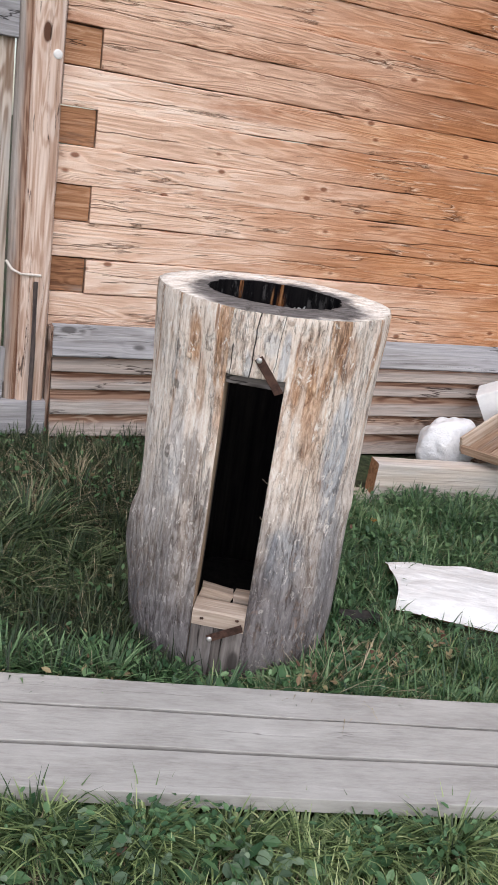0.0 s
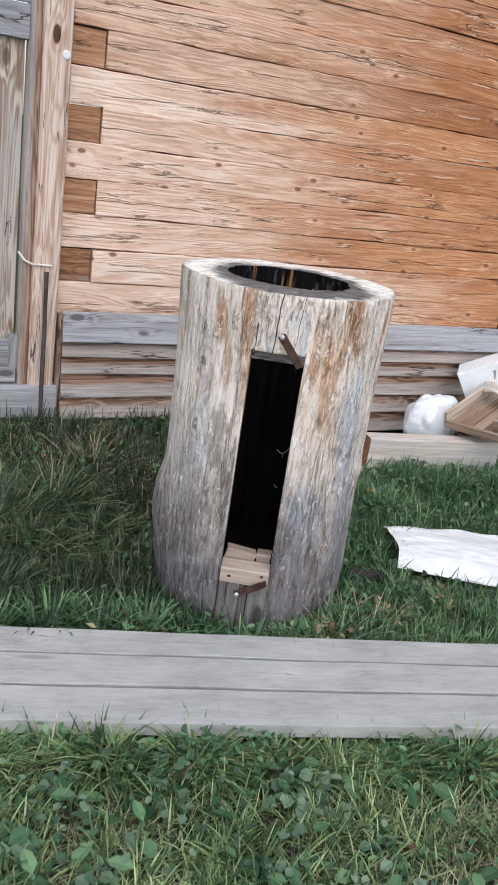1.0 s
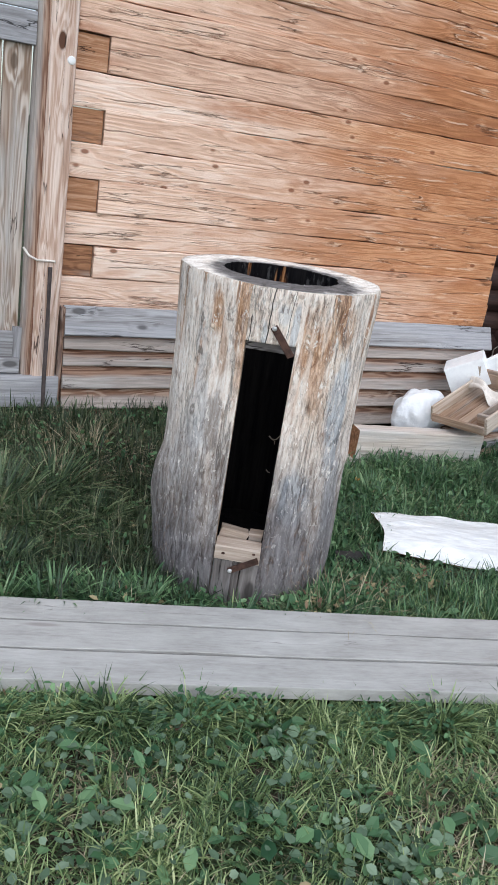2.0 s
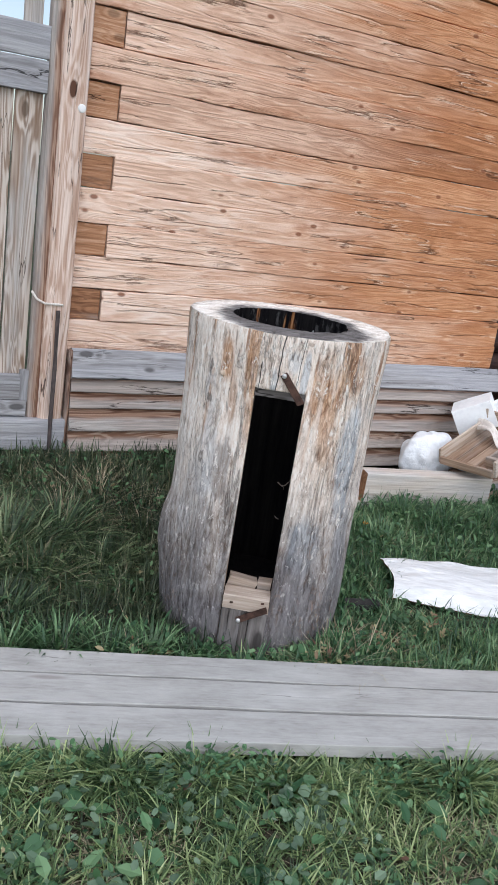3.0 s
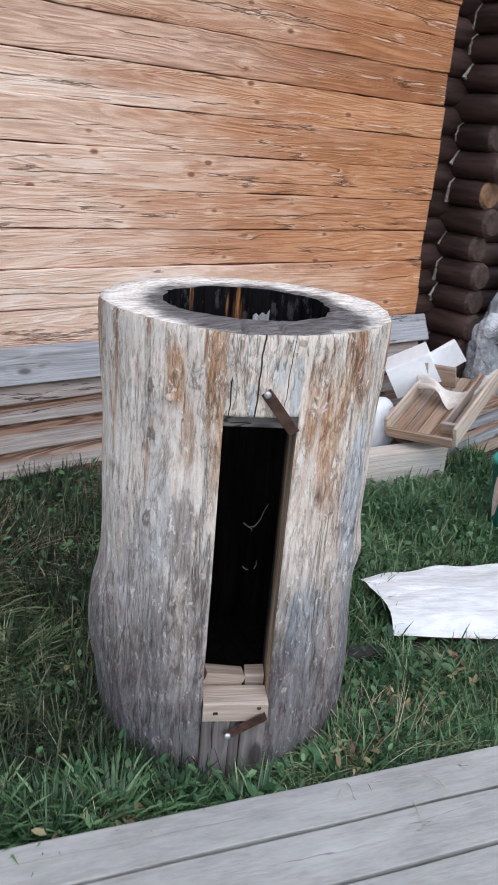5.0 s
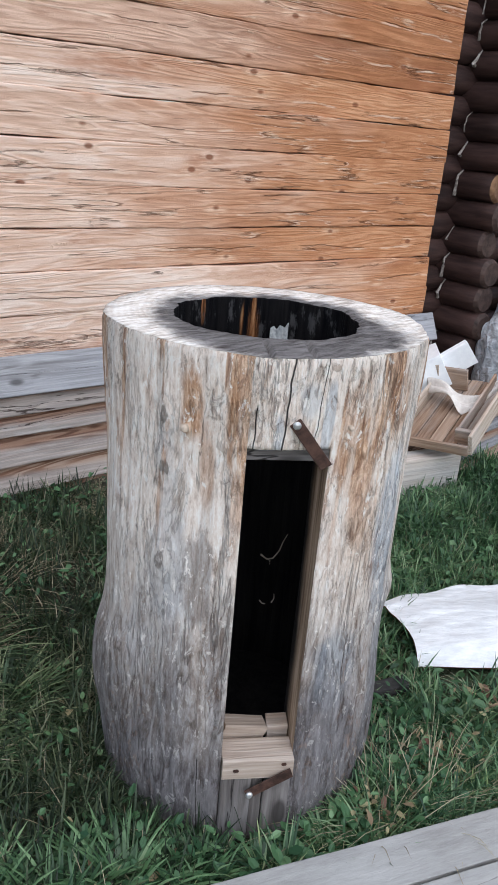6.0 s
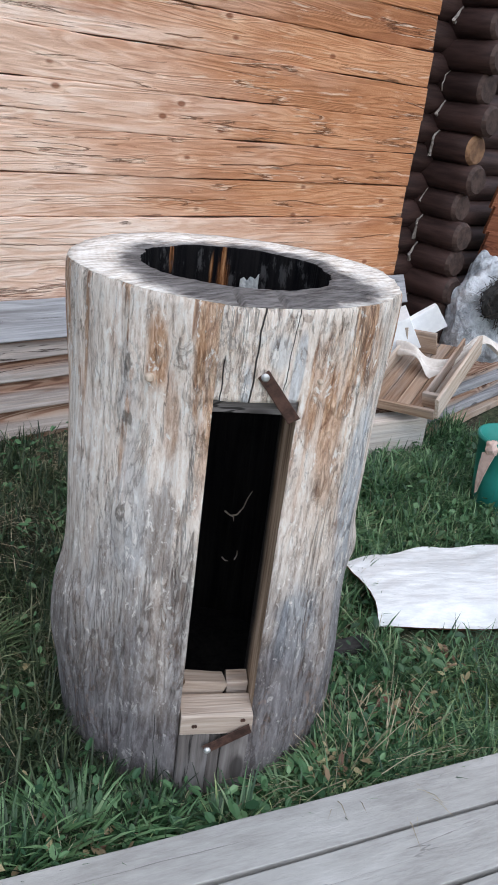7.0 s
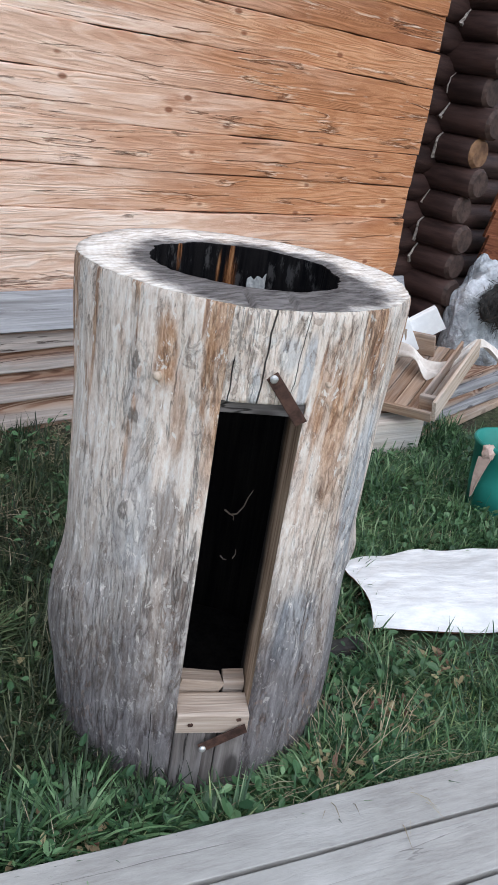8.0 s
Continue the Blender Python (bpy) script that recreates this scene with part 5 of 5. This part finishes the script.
for i in range(26):
    u = -0.75 + 0.115 * i + 0.05 * math.sin(i * 2.7)
    x, y = 1.31 + u * math.cos(WALK_A) - 0.51 * math.sin(-WALK_A), 2.087 + u * math.sin(WALK_A) - 0.51 * math.cos(WALK_A)
    tuft("grass_tuft", x, y, 110 + 60 * (i % 3), 0.06, (0.07, 0.17), (0.0035, 0.008), 0.7, LAWN, "tuft of green grass against the walkway edge")
for i in range(20):
    u = -0.85 + 0.14 * i + 0.05 * math.sin(i * 3.7)
    x, y = 1.31 + u * math.cos(WALK_A) + 0.035 * math.sin(-WALK_A), 2.087 + u * math.sin(WALK_A) + 0.035 * math.cos(WALK_A)
    tuft("grass_tuft", x, y, 60 + 60 * ((i * 5) % 3), 0.05, (0.06, 0.17), (0.004, 0.009), 0.85, GRASS, "tuft of green grass hanging over the walkway edge")
for x, y, n in [(1.25, 3.05, 300), (1.0, 2.9, 300), (1.6, 3.1, 180), (1.35, 2.7, 160), (1.1, 3.3, 200), (1.8, 3.3, 160), (2.3, 1.9, 120), (2.42, 1.86, 120)]:
    tuft("dry_tuft", x, y, n, 0.14, (0.12, 0.26), (0.002, 0.004), 0.8, STRAW, "tuft of dry straw-coloured grass")


def leaves(name, r, size, mat, label, category, lift, aspect=0.6, tilt=0.5):
    """Pointed oval leaves, folded along the midrib, as one mesh."""
    n = len(r)
    z = ground_z(r[:, 0], r[:, 1]) + lift
    a = RNG.uniform(0, 2 * math.pi, n)
    ti = RNG.normal(0.15, tilt, n)
    d = np.column_stack([np.cos(a) * np.cos(ti), np.sin(a) * np.cos(ti), np.sin(ti)])
    s = np.column_stack([-np.sin(a), np.cos(a), RNG.normal(0, 0.35, n)])
    up = np.array([0, 0, 1.0])
    base = np.column_stack([r, z])
    L = size[:, None]
    pts = [base, base + d * L * 0.3 + s * L * aspect * 0.42 + up * L * 0.06, base + d * L * 0.7 + s * L * aspect * 0.36 + up * L * 0.03, base + d * L - up * L * 0.06,
           base + d * L * 0.7 - s * L * aspect * 0.36 + up * L * 0.03, base + d * L * 0.3 - s * L * aspect * 0.42 + up * L * 0.06, base + d * L * 0.5 - up * L * 0.03]
    v = np.stack(pts, 1).reshape(-1, 3)
    o = np.arange(n)[:, None] * 7
    f = np.concatenate([o + [0, 6, 2, 1], o + [0, 5, 4, 6]], 0).tolist() + np.concatenate([o + [6, 3, 2], o + [6, 4, 3]], 0).tolist()
    me = bpy.data.meshes.new(name)
    me.from_pydata(v.tolist(), [], f)
    me.materials.append(mat)
    return tagged(new(name, me), label, category, kind="stuff")


r = scatter(7000, 0.3, 4.2, -0.1, 1.95, 160, 0.06)
leaves("weeds", r, RNG.uniform(0.012, 0.045, len(r)), WEED, "low clover and plantain leaves in the trodden lawn", "weeds", RNG.uniform(0.005, 0.04, len(r)))
r = scatter(2000, 2.3, 4.5, 1.9, 3.4, 110, 0.06)
leaves("broad_weeds", r, RNG.uniform(0.02, 0.05, len(r)), DARKWEED, "broad dark green leaves among the lush grass", "weeds", RNG.uniform(0.02, 0.09, len(r)), 0.55, 0.45)
r = scatter(500, 1.7, 2.6, 1.85, 2.2, 60, 0.05)
leaves("broad_weeds", r, RNG.uniform(0.02, 0.05, len(r)), WEED, "small broad leaves at the foot of the log", "weeds", RNG.uniform(0.02, 0.07, len(r)), 0.6, 0.45)
r = scatter(7000, 0.3, 4.5, 2.0, 3.8, 160, 0.06)
leaves("weeds", r, RNG.uniform(0.012, 0.04, len(r)), WEED, "low leafy weeds among the grass by the wall", "weeds", RNG.uniform(0.01, 0.07, len(r)))
r = scatter(900, 0.4, 2.0, 0.4, 1.6, 40, 0.06)
leaves("round_weeds", r, RNG.uniform(0.018, 0.042, len(r)), GREYWEED, "patches of round grey-green leaves in the trodden lawn", "weeds", RNG.uniform(0.02, 0.06, len(r)), 0.95, 0.35)
r = scatter(520, 0.5, 3.6, 0.3, 1.9, 60, 0.08)
leaves("large_weeds", r, RNG.uniform(0.04, 0.075, len(r)), WEED, "broad plantain leaves in the trodden lawn", "weeds", RNG.uniform(0.02, 0.05, len(r)), 0.65, 0.35)
r = scatter(160, 0.5, 4.2, 0.3, 3.4, 60, 0.2)
leaves("fallen_leaves", r, RNG.uniform(0.02, 0.045, len(r)), FALLEN, "withered yellow and brown fallen leaves", "leaves", RNG.uniform(0.03, 0.06, len(r)))

for cx, cy, n in [(2.58, 1.96, 70), (2.3, 1.9, 40), (1.62, 2.04, 30), (2.85, 2.0, 40)]:
    r = np.column_stack([RNG.normal(cx, 0.07, n), RNG.normal(cy, 0.05, n)])
    r = r[free_ground(r[:, 0], r[:, 1])]
    leaves("leaf_litter", r, RNG.uniform(0.015, 0.04, len(r)), FALLEN, "withered brown leaves and litter in the grass", "leaves", RNG.uniform(0.03, 0.07, len(r)), 0.45, 0.7)
    tuft("dry_tuft", cx, cy, 70, 0.09, (0.06, 0.15), (0.002, 0.004), 1.0, STRAW, "tuft of dry straw-coloured grass")

# yellow-orange flower by the beam
flower = thing("flower", "small orange flower in the grass", "flower", pose(3.155, 2.96, float(ground_z(3.155, 2.96))))
part("stem", tube([(0, 0, 0), (0.004, 0.002, 0.03), (0, 0, 0.062)], 0.0015, 5), GRASS, flower)
for i in range(7):
    part("petal", sheet(2, 2, lambda u, v: (0.004 + 0.014 * u, (v - 0.5) * 0.009 * (1.2 - u * 0.6), 0.004 * u), 0.001), FLOWER, flower, at=pose(0, 0, 0.062, 0, -18, 51.4 * i))


# feathery weeds and broad leaves beside the walkway
def frond(length, pairs):
    """A feathery leaf: a bowed midrib with narrow leaflets on both sides."""
    bm = tube([(0, 0, 0), (length * 0.35, 0, length * 0.22), (length * 0.7, 0, length * 0.26), (length, 0, length * 0.16)], 0.0012, 4, 0.4)
    for k in range(pairs):
        t = 0.15 + 0.83 * k / pairs
        x, z = length * t, length * (0.66 * t - 0.5 * t * t)
        w = length * 0.2 * math.sin(math.pi * min(1.0, 0.25 + t * 0.72))
        for sd in (-1, 1):
            a, b = Vector((x, 0, z)), Vector((x + w * 0.55, sd * w, z - 0.1 * w))
            m1 = (a + b) / 2
            v = [bm.verts.new(p) for p in (a, m1 + Vector((0.0022, 0, 0.001)), b, m1 - Vector((0.0022, 0, -0.001)))]
            bm.faces.new(v)
    return bm


for i, (x, y, a, L) in enumerate([(2.33, 1.86, -70, 0.13), (2.37, 1.87, -20, 0.12), (2.42, 1.88, -100, 0.11), (2.52, 1.84, -50, 0.13), (2.58, 1.83, -10, 0.11), (1.75, 2.05, 200, 0.09), (2.9, 1.9, 60, 0.1), (2.66, 2.05, 120, 0.1), (1.42, 1.42, -60, 0.09), (2.25, 1.22, -90, 0.09)]):
    single("yarrow_leaf", frond(L, 14), WEED, "feathery green yarrow leaf beside the walkway", "leaf", pose(x, y, float(ground_z(x, y)) + 0.03, 0, 0, a), group="yarrow leaves")
for cx, cy, n in [(2.40, 1.93, 60), (2.62, 1.9, 40), (1.5, 2.08, 40), (2.75, 2.5, 60), (3.5, 3.0, 90), (1.2, 1.6, 60), (1.62, 1.46, 110), (1.75, 1.42, 60), (2.15, 1.29, 110), (2.3, 1.2, 70), (0.9, 1.35, 60)]:
    r = np.column_stack([RNG.normal(cx, 0.07, n), RNG.normal(cy, 0.04, n)])
    r = r[free_ground(r[:, 0], r[:, 1])]
    leaves("weeds", r, RNG.uniform(0.012, 0.032, len(r)), WEED, "clump of low leafy weeds", "weeds", RNG.uniform(0.03, 0.10, len(r)), 0.6, 0.5)
